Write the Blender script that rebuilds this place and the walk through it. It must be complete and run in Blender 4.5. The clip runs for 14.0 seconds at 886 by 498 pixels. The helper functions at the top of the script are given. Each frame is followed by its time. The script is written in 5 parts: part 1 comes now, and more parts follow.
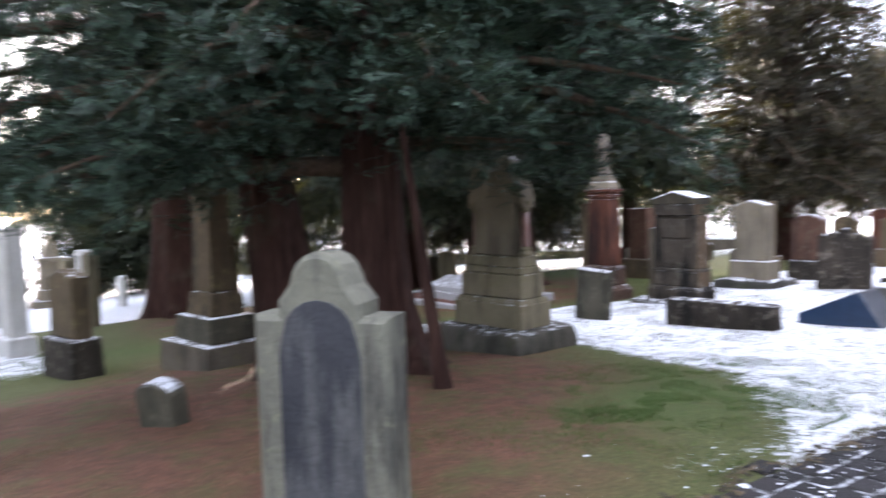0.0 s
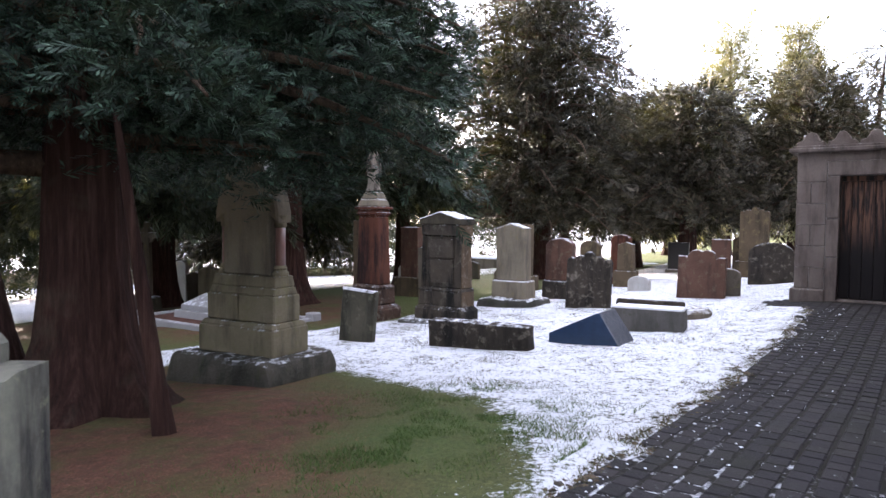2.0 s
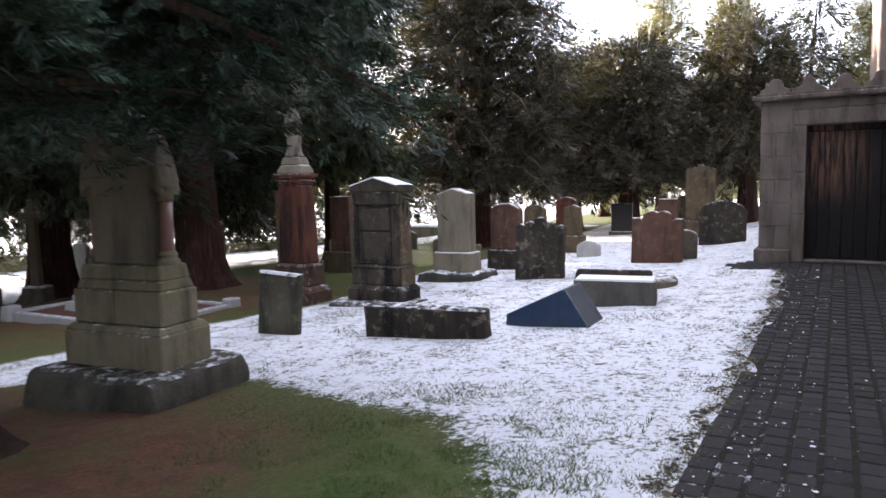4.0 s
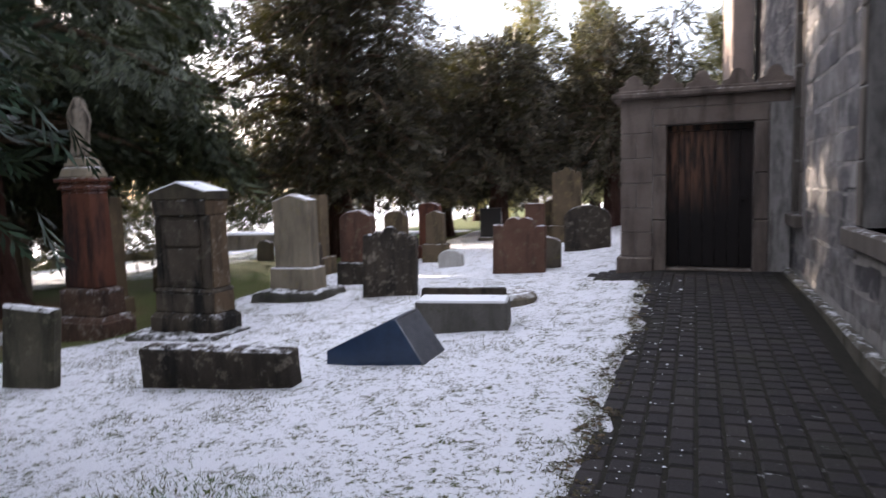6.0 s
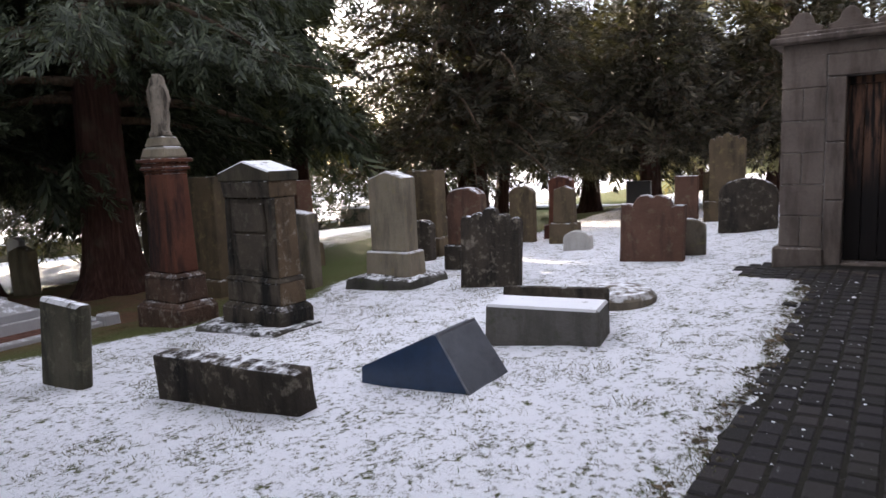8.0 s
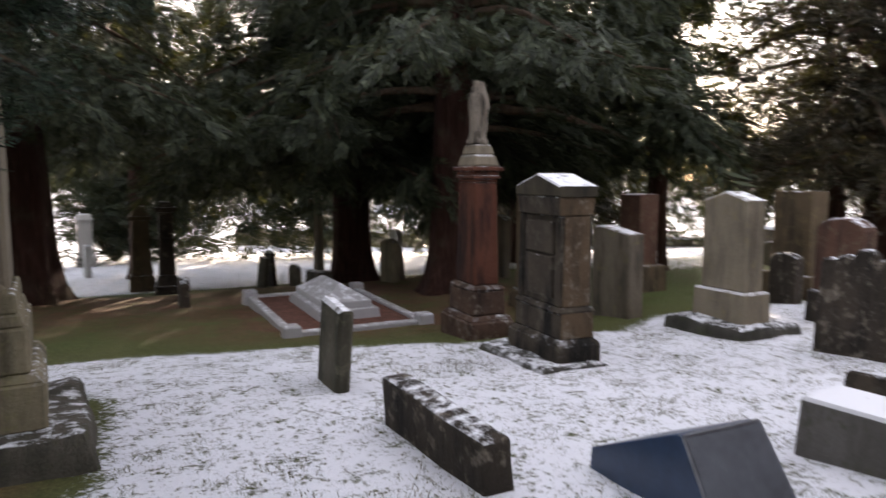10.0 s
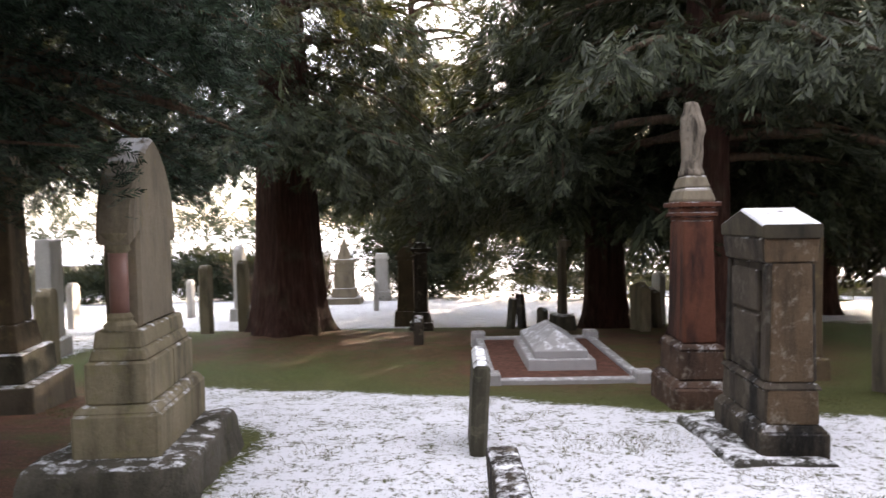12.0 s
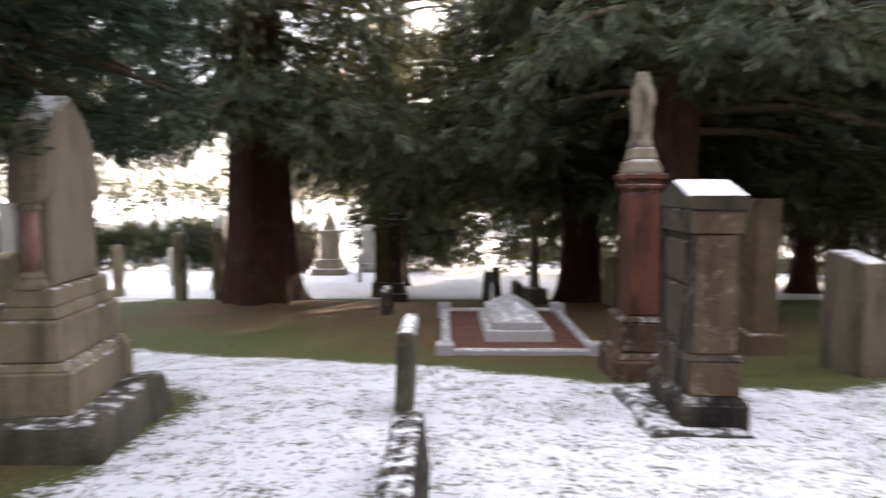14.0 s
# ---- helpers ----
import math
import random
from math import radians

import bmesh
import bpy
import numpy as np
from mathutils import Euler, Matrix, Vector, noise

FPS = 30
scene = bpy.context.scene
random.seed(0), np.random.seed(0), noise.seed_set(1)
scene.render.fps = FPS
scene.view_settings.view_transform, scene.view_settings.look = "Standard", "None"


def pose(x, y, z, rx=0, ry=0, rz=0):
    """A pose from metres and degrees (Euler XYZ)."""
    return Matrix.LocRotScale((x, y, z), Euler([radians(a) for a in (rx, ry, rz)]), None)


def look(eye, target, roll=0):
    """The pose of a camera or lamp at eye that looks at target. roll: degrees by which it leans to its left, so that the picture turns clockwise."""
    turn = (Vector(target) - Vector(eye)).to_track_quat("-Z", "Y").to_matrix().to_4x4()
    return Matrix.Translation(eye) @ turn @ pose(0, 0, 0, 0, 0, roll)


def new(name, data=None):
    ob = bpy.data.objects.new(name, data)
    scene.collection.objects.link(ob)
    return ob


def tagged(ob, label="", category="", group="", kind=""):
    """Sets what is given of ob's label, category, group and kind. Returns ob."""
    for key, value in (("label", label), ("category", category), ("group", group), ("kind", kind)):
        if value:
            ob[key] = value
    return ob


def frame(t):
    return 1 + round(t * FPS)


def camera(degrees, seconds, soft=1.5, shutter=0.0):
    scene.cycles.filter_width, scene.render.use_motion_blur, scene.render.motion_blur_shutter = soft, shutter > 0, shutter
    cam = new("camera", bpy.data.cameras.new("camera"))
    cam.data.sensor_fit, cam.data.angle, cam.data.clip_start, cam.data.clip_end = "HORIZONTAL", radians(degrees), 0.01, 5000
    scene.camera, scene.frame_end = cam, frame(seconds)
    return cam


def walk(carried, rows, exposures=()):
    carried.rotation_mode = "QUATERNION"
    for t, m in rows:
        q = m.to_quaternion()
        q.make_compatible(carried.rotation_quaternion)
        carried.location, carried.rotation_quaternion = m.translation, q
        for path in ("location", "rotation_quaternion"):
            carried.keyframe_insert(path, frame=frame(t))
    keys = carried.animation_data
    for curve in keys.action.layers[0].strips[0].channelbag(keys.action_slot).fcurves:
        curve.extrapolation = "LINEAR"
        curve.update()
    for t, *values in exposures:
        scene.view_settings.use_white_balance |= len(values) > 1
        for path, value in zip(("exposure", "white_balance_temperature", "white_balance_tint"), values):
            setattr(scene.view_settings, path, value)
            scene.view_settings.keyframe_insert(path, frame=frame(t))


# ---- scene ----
cam = camera(67.2, 14.0, shutter=0.5)
PATH = [
    (0, (0.544, 0.898, 1.283), (1.792, 2.455, 1.15), -1.6),
    (0.5, (0.628, 0.942, 1.285), (2.197, 2.174, 1.153), -0.9),
    (1, (0.687, 0.934, 1.277), (2.387, 1.969, 1.083), 0.2),
    (1.5, (0.914, 0.988, 1.279), (2.593, 2.073, 1.203), 1.6),
    (2, (1.108, 1.075, 1.285), (2.79, 2.154, 1.193), 0.6),
    (2.2, (1.177, 1.142, 1.268), (2.86, 2.223, 1.226), -0.1),
    (4.3, (2.494, 1.89, 1.254), (4.284, 2.755, 1.04), -0.4),
    (4.5, (2.647, 1.903, 1.236), (4.483, 2.678, 1.063), 1.7),
    (5, (2.937, 1.862, 1.305), (4.907, 2.195, 1.213), 2.7),
    (5.5, (3.342, 1.843, 1.318), (5.328, 2.044, 1.194), 0.2),
    (6, (3.756, 1.788, 1.262), (5.659, 2.374, 1.076), -1.4),
    (6.5, (4.126, 1.682, 1.257), (6.002, 2.301, 0.949), 1.8),
    (7, (4.555, 1.593, 1.305), (6.426, 2.256, 1.056), 1.9),
    (7.2, (4.714, 1.563, 1.282), (6.545, 2.331, 1.04), 0.2),
    (9.3, (6.141, 1.464, 1.35), (7.44, 2.965, 1.109), -0.1),
    (9.5, (6.278, 1.482, 1.349), (7.402, 3.121, 1.123), -1.1),
    (10, (6.649, 1.597, 1.371), (7.524, 3.382, 1.153), 0.2),
    (10.5, (7.026, 1.666, 1.37), (7.499, 3.604, 1.227), -0.1),
    (11, (7.363, 1.747, 1.351), (7.698, 3.714, 1.204), -1.3),
    (11.5, (7.702, 1.864, 1.36), (8.003, 3.838, 1.244), -0.8),
    (12, (8.031, 1.884, 1.365), (8.033, 3.882, 1.271), -0.9),
    (12.5, (8.247, 1.914, 1.347), (8.17, 3.909, 1.231), -2.8),
    (13, (8.398, 2.01, 1.317), (8.314, 4.004, 1.19), 0.4),
    (13.5, (8.519, 2.012, 1.291), (8.19, 3.978, 1.126), -0.9),
    (14, (8.583, 1.917, 1.302), (8.583, 3.91, 1.131), 0.1),
]
walk(cam, [(t, look(eye, target, roll)) for t, eye, target, roll in PATH], [(0, 3.5, 6250, 18), (1.2, 3.4, 6250, 19), (2.2, 3.05, 6250, 20), (4.6, 2.65, 6450, 18), (5.5, 2.4, 6450, 18), (7.2, 2.45, 6650, 17), (9.5, 2.4, 6850, 18), (11, 2.9, 7200, 18), (14, 3.15, 7100, 18)])

# ---------------------------------------------------------------- light
SUN_AZ, SUN_EL = math.atan2(0.88, 0.48), radians(13)      # towards the sun, in the plan and above the horizon
world = bpy.data.worlds.new("sky")
scene.world = world
world.use_nodes = True
wn = world.node_tree
sky = wn.nodes.new("ShaderNodeTexSky")
sky.sky_type = "NISHITA"
sky.sun_disc = False
sky.sun_elevation = SUN_EL
sky.sun_rotation = math.pi / 2 - SUN_AZ
sky.air_density, sky.dust_density, sky.ozone_density = 0.8, 1.4, 1.0
wn.nodes["Background"].inputs["Strength"].default_value = 0.15
haze = wn.nodes.new("ShaderNodeMix")                       # thin even cloud veils the clear sky
haze.data_type = "RGBA"
haze.inputs[0].default_value = 0.6
haze.inputs[7].default_value = (3.0, 3.05, 3.2, 1)
wn.links.new(sky.outputs[0], haze.inputs[6])
wn.links.new(haze.outputs[2], wn.nodes["Background"].inputs["Color"])
sun_data = bpy.data.lights.new("sun", "SUN")
sun_data.energy, sun_data.angle, sun_data.color = 5.0, radians(0.6), (1.0, 0.87, 0.70)
sun = new("sun", sun_data)
sun.matrix_world = look((math.cos(SUN_AZ) * 40, math.sin(SUN_AZ) * 40, math.tan(SUN_EL) * 40), (0, 0, 0))


# ---------------------------------------------------------------- materials
def mat_base(name, rough=0.85, metal=0.0):
    m = bpy.data.materials.new(name)
    m.use_nodes = True
    b = m.node_tree.nodes["Principled BSDF"]
    b.inputs["Roughness"].default_value = rough
    b.inputs["Metallic"].default_value = metal
    b.inputs["Specular IOR Level"].default_value = 0.22 if rough > 0.5 else 0.5
    return m, m.node_tree, b


def nd(nt, kind, **ins):
    n = nt.nodes.new(kind)
    for k, v in ins.items():
        n.inputs[k.replace("_", " ")].default_value = v
    return n


def noise_node(nt, vec, scale, detail=6.0, rough=0.6):
    n = nd(nt, "ShaderNodeTexNoise", Scale=scale, Detail=detail, Roughness=rough)
    nt.links.new(vec, n.inputs["Vector"])
    return n.outputs["Fac"]


def ramp(nt, fac, stops):
    r = nt.nodes.new("ShaderNodeValToRGB")
    while len(r.color_ramp.elements) < len(stops):
        r.color_ramp.elements.new(0.5)
    for e, (p, c) in zip(r.color_ramp.elements, stops):
        e.position, e.color = p, (*c, 1) if len(c) == 3 else c
    nt.links.new(fac, r.inputs[0])
    return r.outputs[0]


def mix(nt, fac, a, b):
    n = nt.nodes.new("ShaderNodeMix")
    n.data_type = "RGBA"
    for sock, v in ((n.inputs[0], fac), (n.inputs[6], a), (n.inputs[7], b)):
        if isinstance(v, (int, float)):
            sock.default_value = v
        elif isinstance(v, tuple):
            sock.default_value = (*v, 1)
        else:
            nt.links.new(v, sock)
    return n.outputs[2]


def maths(nt, op, a, b=0.0, clamp=False):
    n = nt.nodes.new("ShaderNodeMath")
    n.operation, n.use_clamp = op, clamp
    for i, v in enumerate((a, b)):
        if isinstance(v, (int, float)):
            n.inputs[i].default_value = v
        else:
            nt.links.new(v, n.inputs[i])
    return n.outputs[0]


def bump(nt, b, height, strength=0.4, dist=0.02):
    n = nd(nt, "ShaderNodeBump", Strength=strength, Distance=dist)
    nt.links.new(height, n.inputs["Height"])
    nt.links.new(n.outputs[0], b.inputs["Normal"])


def coords(nt):
    return nt.nodes.new("ShaderNodeTexCoord").outputs["Object"]


def world_pos(nt):
    return nt.nodes.new("ShaderNodeNewGeometry").outputs["Position"]


def stone(name, c1, c2, stain, lichen=None, amount=0.45, scale=1.0, rough=0.9, snow=0.0, relief=0.5):
    """Weathered stone: two tones, dark stains, patches of lichen, and a dusting of snow on what faces up."""
    m, nt, b = mat_base(name, rough)
    c1, c2, stain = (tuple(0.58 * k for k in c) for c in (c1, c2, stain))
    lichen = lichen and tuple(0.55 * k for k in lichen)
    v = world_pos(nt)
    big = noise_node(nt, v, 1.8 * scale, 5)
    fine = noise_node(nt, v, 38 * scale, 8, 0.7)
    col = ramp(nt, big, [(0.3, c1), (0.7, c2)])
    col = mix(nt, maths(nt, "MULTIPLY", ramp(nt, fine, [(0.35, (0, 0, 0)), (0.75, (1, 1, 1))]), 0.35), col, tuple(0.45 * c for c in c1))
    st = nt.nodes.new("ShaderNodeMapping")
    st.inputs["Scale"].default_value = (2.6, 2.6, 0.55)
    nt.links.new(v, st.inputs["Vector"])
    streak = noise_node(nt, st.outputs[0], 1.6 * scale, 7, 0.65)
    col = mix(nt, ramp(nt, streak, [(0.47, (0, 0, 0)), (0.68, (amount * 1.6,) * 3)]), col, stain)
    if lichen:
        spots = noise_node(nt, v, 6.5 * scale, 9, 0.75)
        col = mix(nt, ramp(nt, spots, [(0.54, (0, 0, 0)), (0.66, (0.6,) * 3)]), col, lichen)
    if snow:
        nrm = nt.nodes.new("ShaderNodeSeparateXYZ")
        nt.links.new(nt.nodes.new("ShaderNodeNewGeometry").outputs["Normal"], nrm.inputs[0])
        up = maths(nt, "MULTIPLY", ramp(nt, nrm.outputs[2], [(0.55, (0, 0, 0)), (0.85, (1, 1, 1))]),
                   ramp(nt, noise_node(nt, v, 9, 6, 0.7), [(0.62 - 0.4 * snow, (0, 0, 0)), (0.75 - 0.4 * snow, (1, 1, 1))]))
        col = mix(nt, up, col, (0.82, 0.84, 0.88))
    nt.links.new(col, b.inputs["Base Color"])
    bump(nt, b, maths(nt, "ADD", fine, maths(nt, "MULTIPLY", noise_node(nt, v, 9 * scale, 6), 1.5)), relief, 0.02)
    return m


GREY = stone("grey sandstone", (0.22, 0.185, 0.14), (0.32, 0.27, 0.20), (0.035, 0.034, 0.032), (0.33, 0.29, 0.14), 0.4, snow=0.5)
PALE = stone("pale sandstone", (0.32, 0.27, 0.195), (0.43, 0.365, 0.265), (0.12, 0.105, 0.08), (0.36, 0.30, 0.16), 0.45, snow=0.6)
BUFF = stone("buff mossy sandstone", (0.33, 0.28, 0.18), (0.45, 0.385, 0.26), (0.09, 0.082, 0.055), (0.34, 0.31, 0.15), 0.5, snow=0.2)
DARK = stone("blackened sandstone", (0.058, 0.048, 0.037), (0.11, 0.088, 0.066), (0.02, 0.018, 0.016), (0.55, 0.48, 0.38), 0.6, snow=0.4, relief=0.8)
# soot, with the shade of west-facing fronts mixed into the tone
SOOT_SHADE = stone("carved sandstone dark with soot and shade", (0.075, 0.062, 0.048), (0.14, 0.112, 0.082), (0.018, 0.017, 0.015), (0.24, 0.22, 0.18), 0.9, snow=0.2)
MOSSY = stone("green algae stone", (0.12, 0.11, 0.078), (0.20, 0.18, 0.13), (0.040, 0.040, 0.028), (0.30, 0.29, 0.20), 0.5, snow=0.6)
RED = stone("red sandstone", (0.15, 0.055, 0.034), (0.215, 0.085, 0.051), (0.035, 0.020, 0.018), None, 0.85, snow=0.4)
RUST = stone("rust brown sandstone", (0.165, 0.088, 0.06), (0.235, 0.128, 0.09), (0.05, 0.033, 0.028), (0.30, 0.25, 0.17), 0.5, snow=0.5)
BROWN = stone("brown sandstone", (0.155, 0.115, 0.07), (0.23, 0.17, 0.105), (0.05, 0.042, 0.03), (0.36, 0.30, 0.14), 0.5, snow=0.25)
WHITE = stone("pale marble", (0.70, 0.68, 0.62), (0.82, 0.80, 0.75), (0.30, 0.29, 0.26), None, 0.3, snow=0.4)
STATUE = stone("weathered carved limestone", (0.34, 0.29, 0.23), (0.50, 0.43, 0.34), (0.06, 0.05, 0.04), (0.10, 0.09, 0.07), 0.7, 2.5)
GRANITE = stone("silver granite", (0.62, 0.61, 0.61), (0.72, 0.71, 0.71), (0.42, 0.41, 0.40), None, 0.15, 2.0, rough=0.45, snow=0.3, relief=0.1)
BLACK = stone("black polished granite", (0.012, 0.012, 0.013), (0.02, 0.02, 0.02), (0.01, 0.01, 0.01), None, 0.1, rough=0.3, snow=0.3, relief=0.1)
PINK = stone("pink granite", (0.38, 0.19, 0.15), (0.46, 0.25, 0.20), (0.22, 0.12, 0.10), None, 0.2, 3.0, rough=0.4, relief=0.1)
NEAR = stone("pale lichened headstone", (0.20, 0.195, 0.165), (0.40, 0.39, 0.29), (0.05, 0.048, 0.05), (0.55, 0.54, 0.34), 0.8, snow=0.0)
NEAR_PANEL = stone("blue grey weathered panel", (0.050, 0.052, 0.060), (0.115, 0.118, 0.13), (0.36, 0.36, 0.33), None, 0.45)
# pale lichen on a brown kept lighter for the lit ends
LICHENED = stone("lit-side brown sandstone with pale lichen crust", (0.17, 0.115, 0.07), (0.27, 0.19, 0.115), (0.05, 0.038, 0.026), (0.62, 0.56, 0.46), 0.5, 1.2, snow=0.15, relief=0.9)
LICHENED_RUST = stone("dark rust sandstone with lichen spots", (0.11, 0.068, 0.048), (0.19, 0.115, 0.08), (0.035, 0.024, 0.018), (0.55, 0.50, 0.42), 0.6, 1.3, snow=0.2, relief=0.8)
CAP = stone("snow topped sooty cap", (0.085, 0.075, 0.055), (0.15, 0.125, 0.08), (0.022, 0.021, 0.019), None, 0.5, snow=0.75)
FOOT = stone("dark broken footing stone", (0.13, 0.12, 0.095), (0.25, 0.225, 0.18), (0.04, 0.042, 0.028), (0.14, 0.15, 0.07), 0.5, snow=0.3, relief=1.0)
PORCH = stone("porch ashlar", (0.23, 0.185, 0.16), (0.34, 0.28, 0.24), (0.07, 0.055, 0.048), None, 0.55, snow=0.1)
ROCK = stone("rough footing stone", (0.085, 0.08, 0.068), (0.15, 0.14, 0.115), (0.035, 0.036, 0.028), (0.10, 0.12, 0.05), 0.5, snow=0.45, relief=1.0)


def church_stone():
    m, nt, b = mat_base("grey church rubble block", 0.92)
    v = world_pos(nt)
    rnd = nt.nodes.new("ShaderNodeObjectInfo").outputs["Random"]
    col = ramp(nt, rnd, [(0.0, (0.12, 0.113, 0.118)), (0.35, (0.22, 0.206, 0.208)), (0.65, (0.30, 0.278, 0.265)), (1.0, (0.185, 0.172, 0.18))])
    fine = noise_node(nt, v, 26, 9, 0.75)
    col = mix(nt, ramp(nt, fine, [(0.42, (0, 0, 0)), (0.7, (0.6,) * 3)]), col, (0.075, 0.070, 0.068))
    col = mix(nt, ramp(nt, noise_node(nt, v, 3.2, 7, 0.7), [(0.48, (0, 0, 0)), (0.64, (0.8,) * 3)]), col, (0.44, 0.415, 0.395))
    col = mix(nt, ramp(nt, noise_node(nt, v, 1.1, 6, 0.7), [(0.58, (0, 0, 0)), (0.7, (0.5,) * 3)]), col, (0.085, 0.082, 0.04))
    nt.links.new(col, b.inputs["Base Color"])
    bump(nt, b, maths(nt, "ADD", fine, noise_node(nt, v, 7, 7, 0.7)), 1.0, 0.07)
    return m


CHURCH = church_stone()
MORTAR = stone("pale lime mortar", (0.42, 0.395, 0.375), (0.62, 0.58, 0.55), (0.17, 0.155, 0.145), None, 0.7, 3.0)
TRIM = stone("dressed church stone", (0.17, 0.145, 0.125), (0.235, 0.20, 0.17), (0.08, 0.07, 0.06), None, 0.4, snow=0.25)


def ground_mat():
    m, nt, b = mat_base("snowy turf", 0.9)
    v = world_pos(nt)
    att = {}
    for k in ("snow", "needle", "green"):
        a = nt.nodes.new("ShaderNodeAttribute")
        a.attribute_name = k
        att[k] = a.outputs["Fac"]
    mid = noise_node(nt, v, 5.0, 8, 0.7)
    fine = noise_node(nt, v, 34, 8, 0.75)
    patch = noise_node(nt, v, 0.9, 5, 0.6)
    grass = ramp(nt, fine, [(0.3, (0.034, 0.042, 0.014)), (0.55, (0.095, 0.105, 0.036)), (0.75, (0.20, 0.185, 0.075))])
    grass = mix(nt, maths(nt, "MULTIPLY", att["green"], ramp(nt, noise_node(nt, v, 2.2, 7, 0.7), [(0.40, (0.1,) * 3), (0.60, (1, 1, 1))])), grass, ramp(nt, fine, [(0.3, (0.035, 0.065, 0.015)), (0.7, (0.10, 0.15, 0.04))]))
    litter = ramp(nt, noise_node(nt, v, 60, 8, 0.8), [(0.3, (0.045, 0.021, 0.014)), (0.5, (0.15, 0.066, 0.042)), (0.7, (0.32, 0.17, 0.115))])
    litter = mix(nt, ramp(nt, noise_node(nt, v, 7, 8, 0.75), [(0.42, (0, 0, 0)), (0.66, (0.7,) * 3)]), litter, (0.05, 0.034, 0.022))
    litter = mix(nt, ramp(nt, noise_node(nt, v, 1.7, 7, 0.72), [(0.46, (0, 0, 0)), (0.64, (0.8,) * 3)]), litter, grass)
    col = mix(nt, maths(nt, "MULTIPLY", att["needle"], maths(nt, "ADD", 0.55, patch), True), grass, litter)
    n2 = noise_node(nt, v, 22, 9, 0.78)
    broken = maths(nt, "ADD", maths(nt, "MULTIPLY", mid, 0.32), maths(nt, "MULTIPLY", n2, 0.68))
    # cover: where the noise lies under the amount of snow
    cov = maths(nt, "SUBTRACT", maths(nt, "ADD", maths(nt, "MULTIPLY", att["snow"], 0.36), 0.24), broken)
    cov = maths(nt, "MULTIPLY", cov, 18.0, True)
    snow = mix(nt, fine, (0.74, 0.77, 0.83), (0.88, 0.89, 0.92))
    nt.links.new(mix(nt, cov, col, snow), b.inputs["Base Color"])
    h = maths(nt, "ADD", maths(nt, "MULTIPLY", cov, 0.9), maths(nt, "ADD", fine, n2))
    bump(nt, b, h, 0.6, 0.03)
    return m


def paver_mat():
    m, nt, b = mat_base("dark concrete paver", 0.82)
    v = world_pos(nt)
    rnd = nt.nodes.new("ShaderNodeObjectInfo").outputs["Random"]
    isl = nt.nodes.new("ShaderNodeNewGeometry").outputs["Random Per Island"]
    r = maths(nt, "FRACT", maths(nt, "ADD", rnd, isl))
    col = ramp(nt, r, [(0.0, (0.012, 0.011, 0.011)), (0.5, (0.020, 0.018, 0.020)), (1.0, (0.030, 0.026, 0.025))])
    fine = noise_node(nt, v, 70, 8, 0.75)
    col = mix(nt, ramp(nt, fine, [(0.4, (0, 0, 0)), (0.75, (0.5,) * 3)]), col, (0.045, 0.041, 0.042))
    col = mix(nt, ramp(nt, noise_node(nt, v, 1.4, 6, 0.7), [(0.48, (0, 0, 0)), (0.7, (0.55,) * 3)]), col, (0.026, 0.027, 0.016))
    dust = maths(nt, "MULTIPLY", ramp(nt, noise_node(nt, v, 15, 9, 0.8), [(0.62, (0, 0, 0)), (0.68, (1, 1, 1))]),
                 ramp(nt, noise_node(nt, v, 0.8, 3), [(0.4, (0, 0, 0)), (0.65, (0.9,) * 3)]))
    col = mix(nt, dust, col, (0.78, 0.80, 0.84))
    nt.links.new(col, b.inputs["Base Color"])
    bump(nt, b, fine, 0.35, 0.01)
    return m


def joint_mat():
    m, nt, b = mat_base("paving joints with snow", 0.95)
    v = world_pos(nt)
    x = nt.nodes.new("ShaderNodeSeparateXYZ")
    nt.links.new(v, x.inputs[0])
    snowy = maths(nt, "SUBTRACT", ramp(nt, maths(nt, "MULTIPLY", x.outputs[0], 0.1), [(0.2, (0.62,) * 3), (0.45, (0.50,) * 3), (0.6, (0.42,) * 3), (1.0, (0.32,) * 3)]),
                  noise_node(nt, v, 7, 8, 0.75))
    snowy = maths(nt, "MULTIPLY", snowy, 7.0, True)
    soil = ramp(nt, noise_node(nt, v, 30, 6, 0.7), [(0.3, (0.007, 0.007, 0.005)), (0.7, (0.024, 0.021, 0.015))])
    nt.links.new(mix(nt, snowy, soil, (0.8, 0.82, 0.87)), b.inputs["Base Color"])
    bump(nt, b, noise_node(nt, v, 50, 6), 0.5, 0.01)
    return m


def leaf_mat(name, dark, mid, tip, trans=0.25):
    m, nt, b = mat_base(name, 0.55)
    v = world_pos(nt)
    g = nt.nodes.new("ShaderNodeNewGeometry").outputs["Random Per Island"]
    col = ramp(nt, noise_node(nt, v, 1.3, 4), [(0.3, dark), (0.7, mid)])
    col = mix(nt, ramp(nt, g, [(0.35, (0, 0, 0)), (1.0, (0.85,) * 3)]), col, tip)
    nt.links.new(col, b.inputs["Base Color"])
    t = nt.nodes.new("ShaderNodeBsdfTranslucent")
    nt.links.new(mix(nt, 0.5, col, (0.22, 0.22, 0.05)), t.inputs["Color"])
    ms = nt.nodes.new("ShaderNodeMixShader")
    ms.inputs[0].default_value = trans
    nt.links.new(b.outputs[0], ms.inputs[1])
    nt.links.new(t.outputs[0], ms.inputs[2])
    nt.links.new(ms.outputs[0], nt.nodes["Material Output"].inputs["Surface"])
    return m


